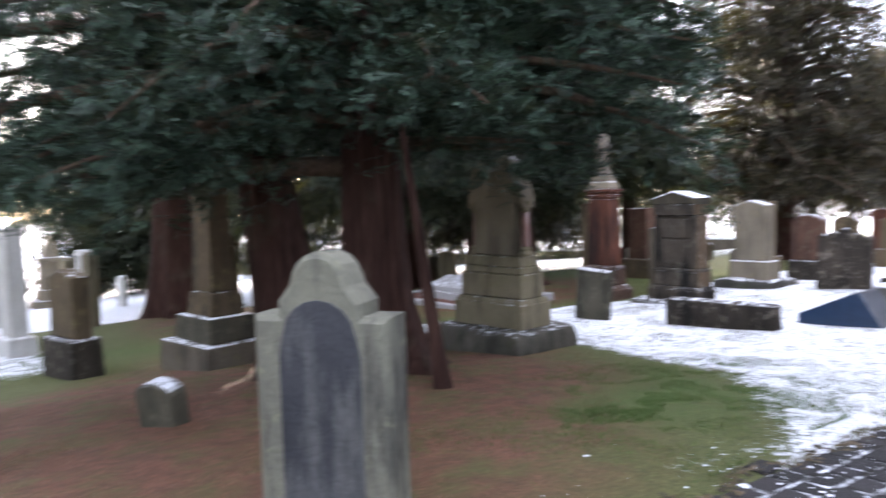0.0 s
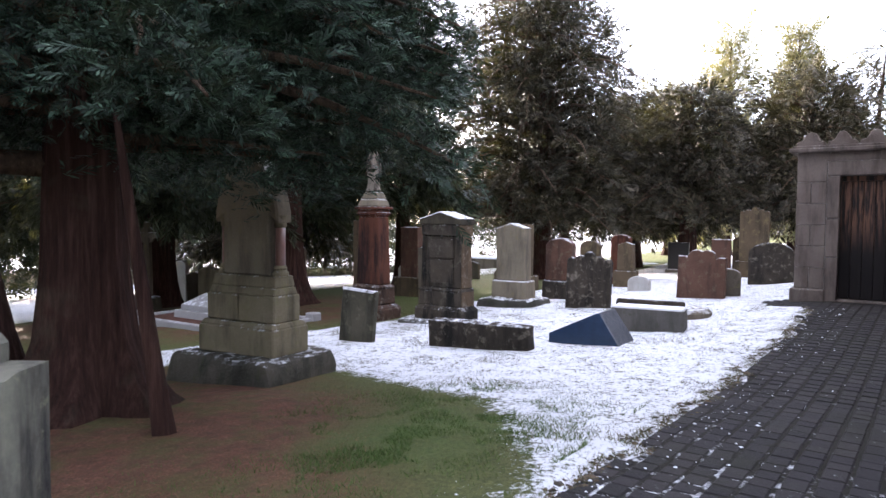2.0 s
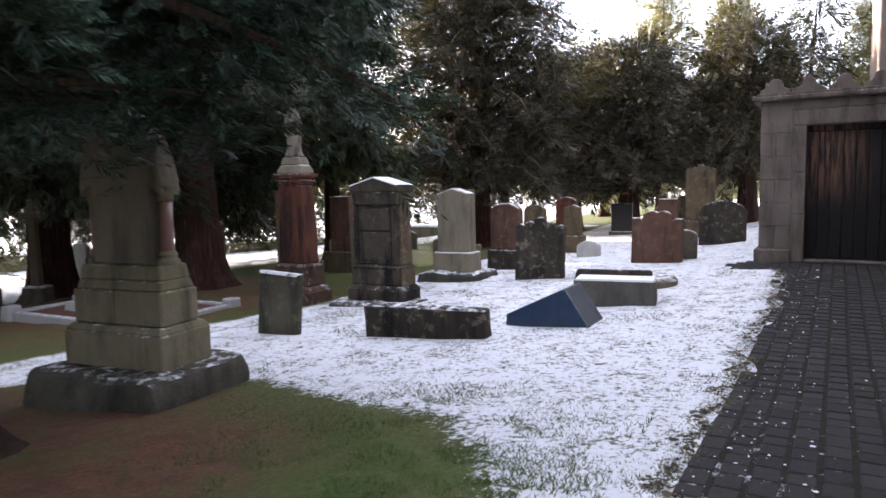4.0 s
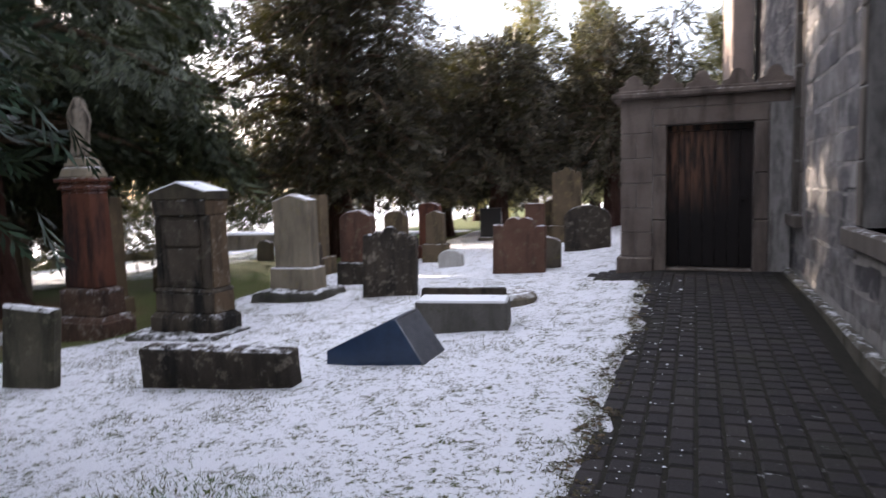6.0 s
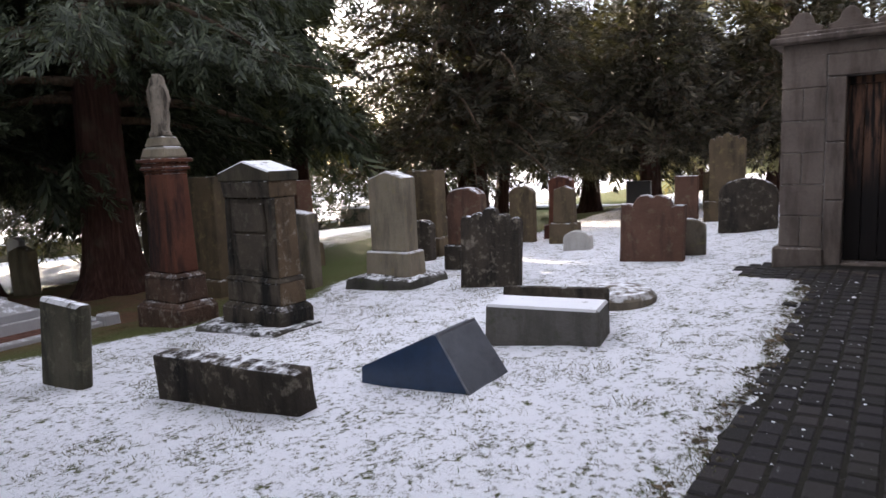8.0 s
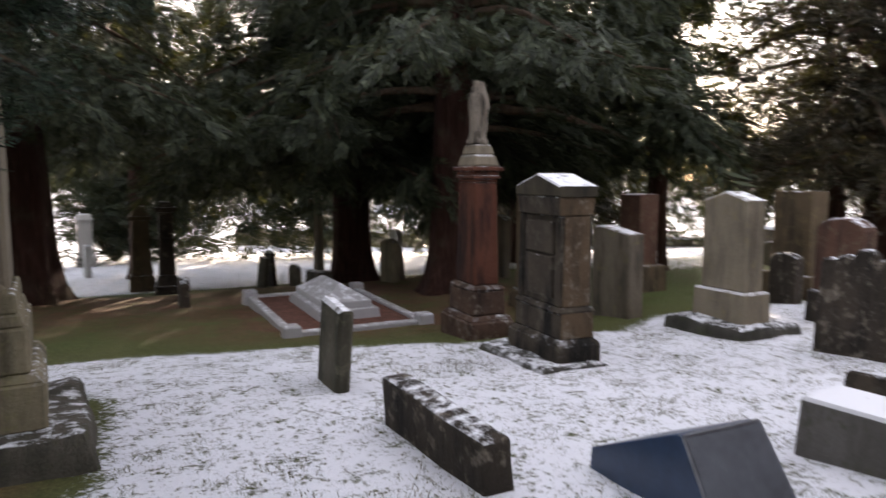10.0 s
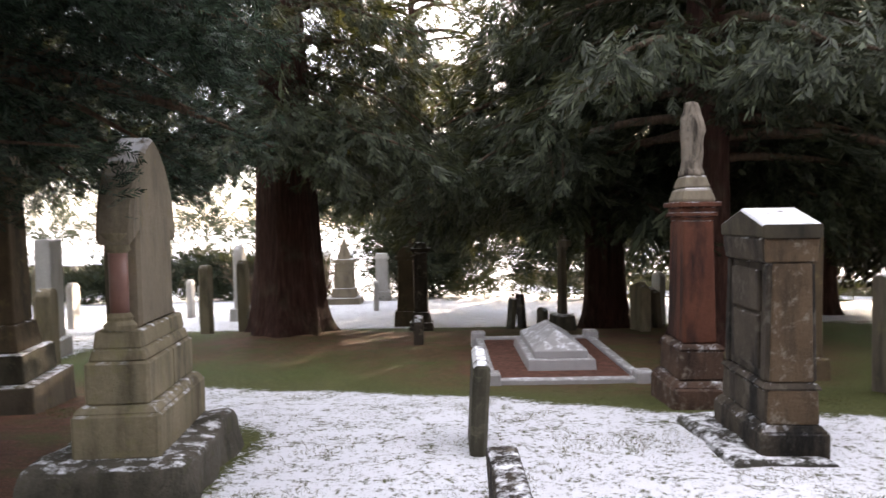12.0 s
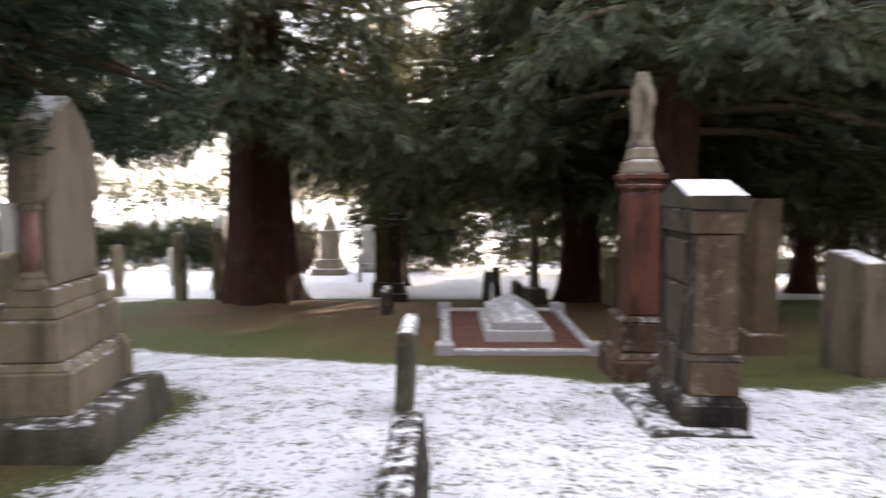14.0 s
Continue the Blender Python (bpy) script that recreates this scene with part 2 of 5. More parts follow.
CYPRESS = leaf_mat("blue green cypress leaf", (0.006, 0.013, 0.008), (0.012, 0.025, 0.016), (0.070, 0.118, 0.078), 0.05)
CEDAR = leaf_mat("dark green cedar leaf", (0.009, 0.014, 0.008), (0.020, 0.028, 0.015), (0.088, 0.106, 0.062), 0.12)
YEW = leaf_mat("dark yew leaf", (0.013, 0.013, 0.009), (0.028, 0.025, 0.017), (0.105, 0.090, 0.064), 0.10)
# the far cypresses' golden sunlight is put into this leaf colour
GOLD_SUNLIT = leaf_mat("cypress leaf coloured by golden sun", (0.12, 0.115, 0.055), (0.19, 0.175, 0.09), (0.30, 0.27, 0.16), 0.3)
HEDGE = leaf_mat("dark hedge leaf", (0.010, 0.017, 0.009), (0.018, 0.027, 0.013), (0.035, 0.042, 0.022), 0.06)


def bark_mat(name, c1, c2):
    m, nt, b = mat_base(name, 0.95)
    v = coords(nt)
    st = nt.nodes.new("ShaderNodeMapping")
    st.inputs["Scale"].default_value = (9, 9, 0.7)
    nt.links.new(v, st.inputs["Vector"])
    f = noise_node(nt, st.outputs[0], 2.2, 8, 0.7)
    nt.links.new(mix(nt, ramp(nt, noise_node(nt, v, 2.0, 4), [(0.55, (0, 0, 0)), (0.75, (0.4,) * 3)]),
                     ramp(nt, f, [(0.3, tuple(c * 0.35 for c in c1)), (0.5, c1), (0.72, c2)]), (0.09, 0.095, 0.06)), b.inputs["Base Color"])
    bump(nt, b, f, 1.0, 0.06)
    return m


BARK = bark_mat("red brown fibrous bark", (0.046, 0.021, 0.016), (0.10, 0.052, 0.039))
TWIG = bark_mat("brown twig bark", (0.09, 0.06, 0.04), (0.16, 0.11, 0.075))


def wood_door():
    m, nt, b = mat_base("weathered dark door boards", 0.6)
    v = coords(nt)
    st = nt.nodes.new("ShaderNodeMapping")
    st.inputs["Scale"].default_value = (6, 6, 0.35)
    nt.links.new(v, st.inputs["Vector"])
    f = noise_node(nt, st.outputs[0], 4, 8, 0.7)
    z = nt.nodes.new("ShaderNodeSeparateXYZ")
    nt.links.new(v, z.inputs[0])
    # boards turn paler, along the grain, towards the top and away from the wall
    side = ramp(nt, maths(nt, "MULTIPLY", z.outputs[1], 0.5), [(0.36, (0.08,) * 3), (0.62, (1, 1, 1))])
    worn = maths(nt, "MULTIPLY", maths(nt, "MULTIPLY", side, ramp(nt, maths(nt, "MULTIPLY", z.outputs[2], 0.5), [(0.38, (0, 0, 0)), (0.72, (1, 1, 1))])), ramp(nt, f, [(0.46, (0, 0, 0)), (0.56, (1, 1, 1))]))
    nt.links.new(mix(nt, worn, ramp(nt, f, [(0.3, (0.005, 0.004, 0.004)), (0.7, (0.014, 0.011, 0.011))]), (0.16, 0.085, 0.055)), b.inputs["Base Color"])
    bump(nt, b, f, 0.5, 0.01)
    return m


def plain(name, col, rough=0.6, metal=0.0, vary=0.25):
    m, nt, b = mat_base(name, rough, metal)
    f = noise_node(nt, coords(nt), 11, 8, 0.7)
    nt.links.new(ramp(nt, f, [(0.3, tuple(c * (1 - vary) for c in col)), (0.7, tuple(min(1, c * (1 + vary)) for c in col))]), b.inputs["Base Color"])
    bump(nt, b, f, 0.15, 0.005)
    return m


DOOR = wood_door()
BLUE = plain("dark blue painted steel", (0.016, 0.036, 0.075), 0.30, 0.0)
MESH = plain("dark grey wire mesh", (0.13, 0.14, 0.16), 0.4, 0.4)
BACKING = plain("grey sheet behind the mesh", (0.06, 0.065, 0.075), 0.4)
# the highlight along the cover's edges is put into this paler steel
BAR = plain("steel edge with painted highlight", (0.16, 0.17, 0.19), 0.35, 0.5)
IRON = plain("black iron", (0.02, 0.02, 0.02), 0.5, 0.8)
SLATE = plain("grey roof slate", (0.09, 0.09, 0.10), 0.6)
CONCRETE = stone("weathered concrete", (0.17, 0.16, 0.145), (0.25, 0.235, 0.21), (0.08, 0.075, 0.06), (0.10, 0.11, 0.06), 0.4, snow=0.95)
GRAVEL = plain("red brown grave gravel", (0.13, 0.062, 0.045), 0.95, vary=0.5)
SNOW = plain("old snow", (0.8, 0.82, 0.87), 0.8, vary=0.05)
GLASS, _nt, _b = mat_base("dark leaded glass", 0.45)
_b.inputs["Base Color"].default_value = (0.012, 0.013, 0.015, 1)
HARL = stone("pink harled wall", (0.40, 0.31, 0.27), (0.48, 0.38, 0.33), (0.28, 0.22, 0.19), None, 0.3)


# ---------------------------------------------------------------- builders
def part(name, bm, material, parent=None, label="", smooth=False):
    me = bpy.data.meshes.new(name)
    bm.to_mesh(me)
    bm.free()
    me.materials.append(material)
    if smooth:
        me.polygons.foreach_set("use_smooth", [True] * len(me.polygons))
    ob = new(name, me)
    if parent is not None:
        ob.parent = parent
    if label:
        ob["label"] = label
    return ob


def thing(name, m, label, category, group="", kind=""):
    ob = new(name)
    ob.empty_display_size = 0.1
    ob.matrix_world = m
    return tagged(ob, label, category, group, kind)


def box(bm, x0, x1, y0, y1, z0, z1, tx=0.0, ty=0.0, bev=0.012, seg=1):
    """A block whose top is tx and ty narrower on each side, with worn edges."""
    vs = [bm.verts.new(p) for p in ((x0, y0, z0), (x1, y0, z0), (x1, y1, z0), (x0, y1, z0),
                                    (x0 + tx, y0 + ty, z1), (x1 - tx, y0 + ty, z1), (x1 - tx, y1 - ty, z1), (x0 + tx, y1 - ty, z1))]
    fs = [bm.faces.new([vs[i] for i in q]) for q in ((3, 2, 1, 0), (4, 5, 6, 7), (0, 1, 5, 4), (1, 2, 6, 5), (2, 3, 7, 6), (3, 0, 4, 7))]
    if bev:
        bmesh.ops.bevel(bm, geom=list({e for f in fs for e in f.edges}), offset=bev, segments=seg, affect="EDGES", profile=0.5)
    return bm


def prism(bm, outline, y0, y1, bev=0.012):
    """An outline in x and z, extruded from y0 to y1."""
    a = [bm.verts.new((x, y0, z)) for x, z in outline]
    c = [bm.verts.new((x, y1, z)) for x, z in outline]
    n = len(a)
    front = bm.faces.new(a)
    back = bm.faces.new(c[::-1])
    for i in range(n):
        bm.faces.new((a[i], c[i], c[(i + 1) % n], a[(i + 1) % n]))
    bmesh.ops.recalc_face_normals(bm, faces=bm.faces[:])
    if bev:
        bmesh.ops.bevel(bm, geom=[e for e in set(front.edges) | set(back.edges)], offset=bev, segments=1, affect="EDGES")
    return bm


def lathe(bm, profile, n=16, cx=0.0, cy=0.0):
    """A turned body from rows of radius and height."""
    rings = []
    for r, z in profile:
        rings.append([bm.verts.new((cx + r * math.cos(2 * math.pi * i / n), cy + r * math.sin(2 * math.pi * i / n), z)) for i in range(n)])
    for a, b in zip(rings, rings[1:]):
        for i in range(n):
            bm.faces.new((a[i], a[(i + 1) % n], b[(i + 1) % n], b[i]))
    bm.faces.new(rings[0][::-1])
    bm.faces.new(rings[-1])
    return bm


def rough_up(bm, amount, scale=3.0, cuts=0):
    if cuts:
        bmesh.ops.subdivide_edges(bm, edges=bm.edges[:], cuts=cuts, use_grid_fill=True)
    off = Vector((random.random() * 50, random.random() * 50, 0))
    for v in bm.verts:
        v.co += noise.noise_vector(v.co * scale + off) * amount
    return bm


def arc(cx, cz, r, a0, a1, n=8):
    return [(cx + r * math.cos(radians(a0 + (a1 - a0) * i / n)), cz + r * math.sin(radians(a0 + (a1 - a0) * i / n))) for i in range(n + 1)]


def top_outline(style, w, z0, z1):
    """A headstone's outline, from lower right round over the top to lower left."""
    h = w / 2
    if style == "gable":
        pts = [(h, z1 - 0.16 * w), (0, z1)]
        return [(h, z0), pts[0], pts[1], (-h, pts[0][1]), (-h, z0)]
    if style == "round":
        s = z1 - 0.30 * w
        return [(h, z0), (h, s)] + [(h * math.cos(a), s + 0.30 * w * math.sin(a)) for a in np.linspace(0.15, math.pi - 0.15, 11)] + [(-h, s), (-h, z0)]
    if style == "gothic":
        r, s = 0.75 * w, 0
        s = z1 - math.sqrt(r * r - (r - h) ** 2)
        right = arc(h - r, s, r, 0, math.degrees(math.acos((r - h) / r)), 8)
        return [(h, z0)] + right + [(-x, z) for x, z in right[-2::-1]] + [(-h, z0)]
    if style == "shoulder":
        s = z1 - 0.42 * w
        return [(h, z0), (h, s), (0.62 * h, s)] + [(0.62 * h, s + 0.09 * w), (0.44 * h, s + 0.2 * w)] + [(0.42 * h * math.cos(a), s + 0.20 * w + 0.22 * w * math.sin(a)) for a in np.linspace(0.3, math.pi - 0.3, 8)] + \
            [(-0.44 * h, s + 0.2 * w), (-0.62 * h, s + 0.09 * w), (-0.62 * h, s), (-h, s), (-h, z0)]
    if style == "scallop":
        s = z1 - 0.22 * w
        return [(h, z0), (h, s)] + arc(0.84 * h, s, 0.16 * h, 0, 180, 4) + arc(0.44 * h, s + 0.03 * w, 0.21 * h, 10, 150, 4) + \
            arc(0, s + 0.10 * w, 0.25 * h, 0, 180, 6) + arc(-0.44 * h, s + 0.03 * w, 0.21 * h, 30, 170, 4) + arc(-0.84 * h, s, 0.16 * h, 0, 180, 4) + [(-h, z0)]
    if style == "ears":
        s = z1 - 0.10 * w
        return [(h, z0), (h, s), (0.72 * h, s), (0.62 * h, s - 0.03 * w)] + arc(0.22 * h, s - 0.03 * w, 0.36 * h, 20, 125, 5) + arc(-0.22 * h, s - 0.03 * w, 0.36 * h, 55, 160, 5) + \
            [(-0.62 * h, s - 0.03 * w), (-0.72 * h, s), (-h, s), (-h, z0)]
    if style == "slant":
        return [(h, z0), (h, z1 - 0.12 * w), (-0.6 * h, z1), (-h, z1 - 0.05 * w), (-h, z0)]
    return [(h, z0), (h, z1), (-h, z1), (-h, z0)]


# ---------------------------------------------------------------- the lie of the land
YS = [-60, 1.5, 2, 3, 4, 6, 8, 10, 13, 15, 17, 22, 30, 45, 400]
ZS = [-0.12, -0.13, -0.16, -0.22, -0.28, -0.40, -0.50, -0.72, -0.80, -0.92, -1.2, -1.6, -2.0, -2.3, -2.6]


def land(x, y):
    z = np.interp(y, YS, ZS)
    z = z + np.clip(7 - x, 0, 4.5) * 0.045 * np.clip((9 - y) / 6, 0, 1)
    return z + 0.10 * np.clip((x - 9) / 3, 0, 1) * np.clip((3.2 - y) / 1.2, 0, 1)


def edge_y(x):
    """The line between turf and paving."""
    return 2.35 - 0.064 * (x - 3.8) + 0.03 * np.sin(x * 2.3) + 0.028 * np.sin(x * 7.1 + 1) + 0.02 * np.sin(x * 17.3) + 0.30 * np.clip((x - 12.2) / 1.4, 0, 1) ** 2 * 3


WALL = pose(12.0, 0.0, 0, 0, 0, -3.6)          # the church's north wall: x along it, y outwards


def wall_y(x):
    return -(x - 12.0) * math.tan(radians(3.6))


def seg_dist(px, py, poly):
    """Signed distance to a closed outline, positive inside."""
    inside = np.zeros(px.shape, bool)
    best = np.full(px.shape, 1e9)
    for (ax, ay), (bx, by) in zip(poly, poly[1:] + poly[:1]):
        dx, dy = bx - ax, by - ay
        t = np.clip(((px - ax) * dx + (py - ay) * dy) / (dx * dx + dy * dy), 0, 1)
        best = np.minimum(best, np.hypot(px - ax - t * dx, py - ay - t * dy))
        cross = (ay > py) != (by > py)
        with np.errstate(divide="ignore", invalid="ignore"):
            hit = px < (bx - ax) * (py - ay) / (by - ay if by != ay else 1e-9) + ax
        inside ^= cross & hit
    return np.where(inside, best, -best)


SNOW_AREA = [(2.6, 1.2), (3.4, 2.3), (4.6, 2.9), (5.8, 3.8), (6.0, 4.8), (6.3, 5.7), (6.35, 7.4), (5.2, 8.4), (4.2, 10.6), (5.8, 10.1), (7.3, 9.75), (8.7, 9.2), (10.0, 8.3), (12.0, 7.9),
             (13.5, 8.6), (16, 8.3), (19, 8.0), (30, 8.5), (60, 8), (60, -1), (14.2, 1.0), (12, 1.0), (8, 1.0)]
NEEDLE_AREA = [(-3, 3.0), (1.5, 2.4), (3.2, 2.9), (4.3, 3.8), (5.4, 4.6), (6.0, 6.0), (5.6, 8.2), (3.5, 10.5), (0.5, 8.0), (-3, 8)]
NEEDLE_BACK = [(3.5, 11.8), (6.5, 11.2), (8.4, 9.9), (10.3, 9.2), (12.5, 9.8), (14.5, 12), (14, 17), (9, 16.8), (7.5, 15.5), (4, 15.8)]
FAR_SNOW = 16.6

xs = np.concatenate([np.linspace(-400, -30, 10), np.linspace(-25, -3, 23), np.arange(-2.5, 22, 0.14), np.linspace(22.5, 60, 60), np.linspace(66, 400, 16)])
ys = np.concatenate([np.linspace(-400, -20, 10), np.linspace(-14, 0, 12), np.arange(0.3, 21, 0.14), np.linspace(21.4, 60, 70), np.linspace(66, 400, 16)])
gx, gy = np.meshgrid(xs, ys)
gz = land(gx, gy)
near = np.exp(-((gx - 9) / 14) ** 2 - ((gy - 8) / 12) ** 2)
bumps = np.array([noise.noise((x * 1.1, y * 1.1, 0)) * 0.018 + noise.noise((x * 4.3, y * 4.3, 5)) * 0.006 for x, y in zip(gx.ravel(), gy.ravel())]).reshape(gx.shape)
on_path = (gy < edge_y(gx)) & (gx > -6) & (gx < 14.6)
gz = gz + np.where(on_path, -0.008, bumps * near * 1.3 + 0.012)
gz = gz + 0.10 * np.exp(-((gx - 3.9) ** 2 + (gy - 6.2) ** 2) / 1.2) + 0.10 * np.exp(-((gx - 5.0) ** 2 + (gy - 14.9) ** 2) / 2.5)
d_snow = seg_dist(gx, gy, SNOW_AREA)
snow = np.clip(0.5 + d_snow / 0.55, 0, 1) * 0.93
snow = np.maximum(snow, np.clip((gy - FAR_SNOW) / 1.2, 0, 1) * 0.97)
snow = np.maximum(snow, np.clip((2.6 - gx) / 0.8, 0, 1) * np.clip((gy - 9.5) / 1.5, 0, 1) * 0.85)
snow = np.maximum(snow, np.clip((gx - 15.5) / 2, 0, 1) * np.clip((gy - 11.5) / 2, 0, 1) * 0.75)
snow = np.maximum(snow, 0.66 * np.clip(1.4 - np.abs(gx - 4.0) / 1.2, 0, 1) * np.clip(1 - np.abs(gy - edge_y(gx) - 0.2) / 0.7, 0, 1))
strip = np.clip(1 - np.abs(gy - edge_y(gx) - 0.03) / 0.07, 0, 1)
snow = snow * (1 - 0.08 * strip)
needle = np.clip(0.5 + np.maximum(seg_dist(gx, gy, NEEDLE_AREA), seg_dist(gx, gy, NEEDLE_BACK)) / 0.9, 0, 1)
green = np.clip(1.2 - np.hypot((gx - 4.9) / 1.2, (gy - 3.6) / 0.75), 0, 1) + np.clip(1 - np.abs(gy - 11.6) / 1.4, 0, 1) * (gx < 8.2) * 0.7 + np.clip((gx - 12) / 3, 0, 1) * np.clip((gy - 8) / 2, 0, 1) * 0.6
needle = needle * (1 - np.clip(green, 0, 1) * 0.6) * np.where(gy > 9, 0.75, 1.0)
nx_, ny_ = len(xs), len(ys)
idx = np.arange(nx_ * ny_).reshape(ny_, nx_)
quads = np.stack([idx[:-1, :-1], idx[:-1, 1:], idx[1:, 1:], idx[1:, :-1]], -1).reshape(-1, 4)


def mesh_np(name, verts, faces, material, smooth=False):
    me = bpy.data.meshes.new(name)
    k = faces.shape[1]
    me.vertices.add(len(verts))
    me.vertices.foreach_set("co", np.ascontiguousarray(verts, np.float32).ravel())
    me.loops.add(faces.size)
    me.loops.foreach_set("vertex_index", np.ascontiguousarray(faces, np.int32).ravel())
    me.polygons.add(len(faces))
    me.polygons.foreach_set("loop_start", np.arange(0, faces.size, k, dtype=np.int32))
    me.polygons.foreach_set("loop_total", np.full(len(faces), k, np.int32))
    me.polygons.foreach_set("use_smooth", np.full(len(faces), smooth))
    me.update(calc_edges=True)
    me.materials.append(material)
    return me


gme = mesh_np("ground", np.stack([gx.ravel(), gy.ravel(), gz.ravel()], -1), quads, ground_mat(), True)
for key, val in (("snow", snow), ("needle", needle), ("green", np.clip(green, 0, 1))):
    gme.attributes.new(key, "FLOAT", "POINT").data.foreach_set("value", val.ravel().astype(np.float32))
tagged(new("ground", gme), "thin patchy snow over turf with brown needle litter", "ground", kind="structure")


# ---------------------------------------------------------------- trees
def spray_template(pairs, rng, droop, fine=False):
    """A flat feathered twig along x, one unit long: slim leaflets either side of a stem."""
    v, f = [], []

    def leaf(p, d, ln, wd, up):
        d = d / np.linalg.norm(d)
        side = np.cross(d, up)
        k = len(v)
        v.extend([p, p + d * ln * 0.5 + side * wd, p + d * ln, p + d * ln * 0.5 - side * wd])
        f.append((k, k + 1, k + 2, k + 3))
    for i in range(pairs):
        s = (i + 0.6) / pairs
        p = np.array([s * 0.85, 0, -droop * s * s])
        ln = (0.36 if fine else 0.50) * math.sin(math.pi * min(0.95, 0.22 + 0.75 * s)) + 0.06
        for sg in (-1, 1):
            leaf(p, np.array([0.9, sg * (0.62 if fine else 0.42), -0.25 - 0.5 * droop * s + rng.normal(0, 0.16)]), ln * rng.uniform(0.8, 1.2), 0.036 if fine else 0.040, np.array([rng.normal(0, .25), rng.normal(0, .25), 1]))
    leaf(np.array([0.7, 0, -droop * 0.55]), np.array([1, 0, -1.4 * droop]), 0.34, 0.05, np.array([0, 0, 1.0]))
    leaf(np.array([0, 0, 0.0]), np.array([1, 0, -droop * 0.5]), 0.7, 0.022, np.array([0, 0, 1.0]))
    return np.array(v), np.array(f)


def tube(bm, pts, radii, n=7):
    rings = []
    for i, (p, r) in enumerate(zip(pts, radii)):
        d = Vector(pts[min(i + 1, len(pts) - 1)]) - Vector(pts[max(i - 1, 0)])
        q = d.to_track_quat("Z", "Y")
        rings.append([bm.verts.new(Vector(p) + q @ Vector((r * math.cos(2 * math.pi * k / n), r * math.sin(2 * math.pi * k / n), 0))) for k in range(n)])
    for a, b in zip(rings, rings[1:]):
        for k in range(n):
            bm.faces.new((a[k], a[(k + 1) % n], b[(k + 1) % n], b[k]))
    bm.faces.new(rings[-1])


def trunk_mesh(bm, r, height, lean=(0, 0), flare=1.5, lobes=7, seed=0, foot=-0.35):
    """A fluted, tapering trunk with spreading roots."""
    n, rows = 28, [foot, -0.1, 0.0, 0.15, 0.35, 0.7, 1.2, 1.8, 2.6, 3.6, 5, 7, 9.5, 12.5, 16]
    rows = [z for z in rows if z < height] + [height]
    rings = []
    for z in rows:
        f = max(0.0, z / height)
        base = r * (1 - f) ** 0.75 + 0.02
        sw = (flare - 1) * math.exp(-max(z, -0.1) / 0.33)
        ring = []
        for k in range(n):
            a = 2 * math.pi * k / n
            lobe = math.sin(a * lobes + seed) * 0.5 + math.sin(a * 3 + seed * 2.1) * 0.6
            rr = base * (1 + sw * (0.75 + 0.45 * lobe) + 0.15 * lobe * math.exp(-f * 3) + 0.05 * noise.noise((math.cos(a) * 2, math.sin(a) * 2, z * 0.8 + seed)))
            ring.append(bm.verts.new((lean[0] * max(z, 0) + rr * math.cos(a), lean[1] * max(z, 0) + rr * math.sin(a), z)))
        rings.append(ring)
    for a, b in zip(rings, rings[1:]):
        for k in range(n):
            bm.faces.new((a[k], a[(k + 1) % n], b[(k + 1) % n], b[k]))
    bm.faces.new(rings[-1])


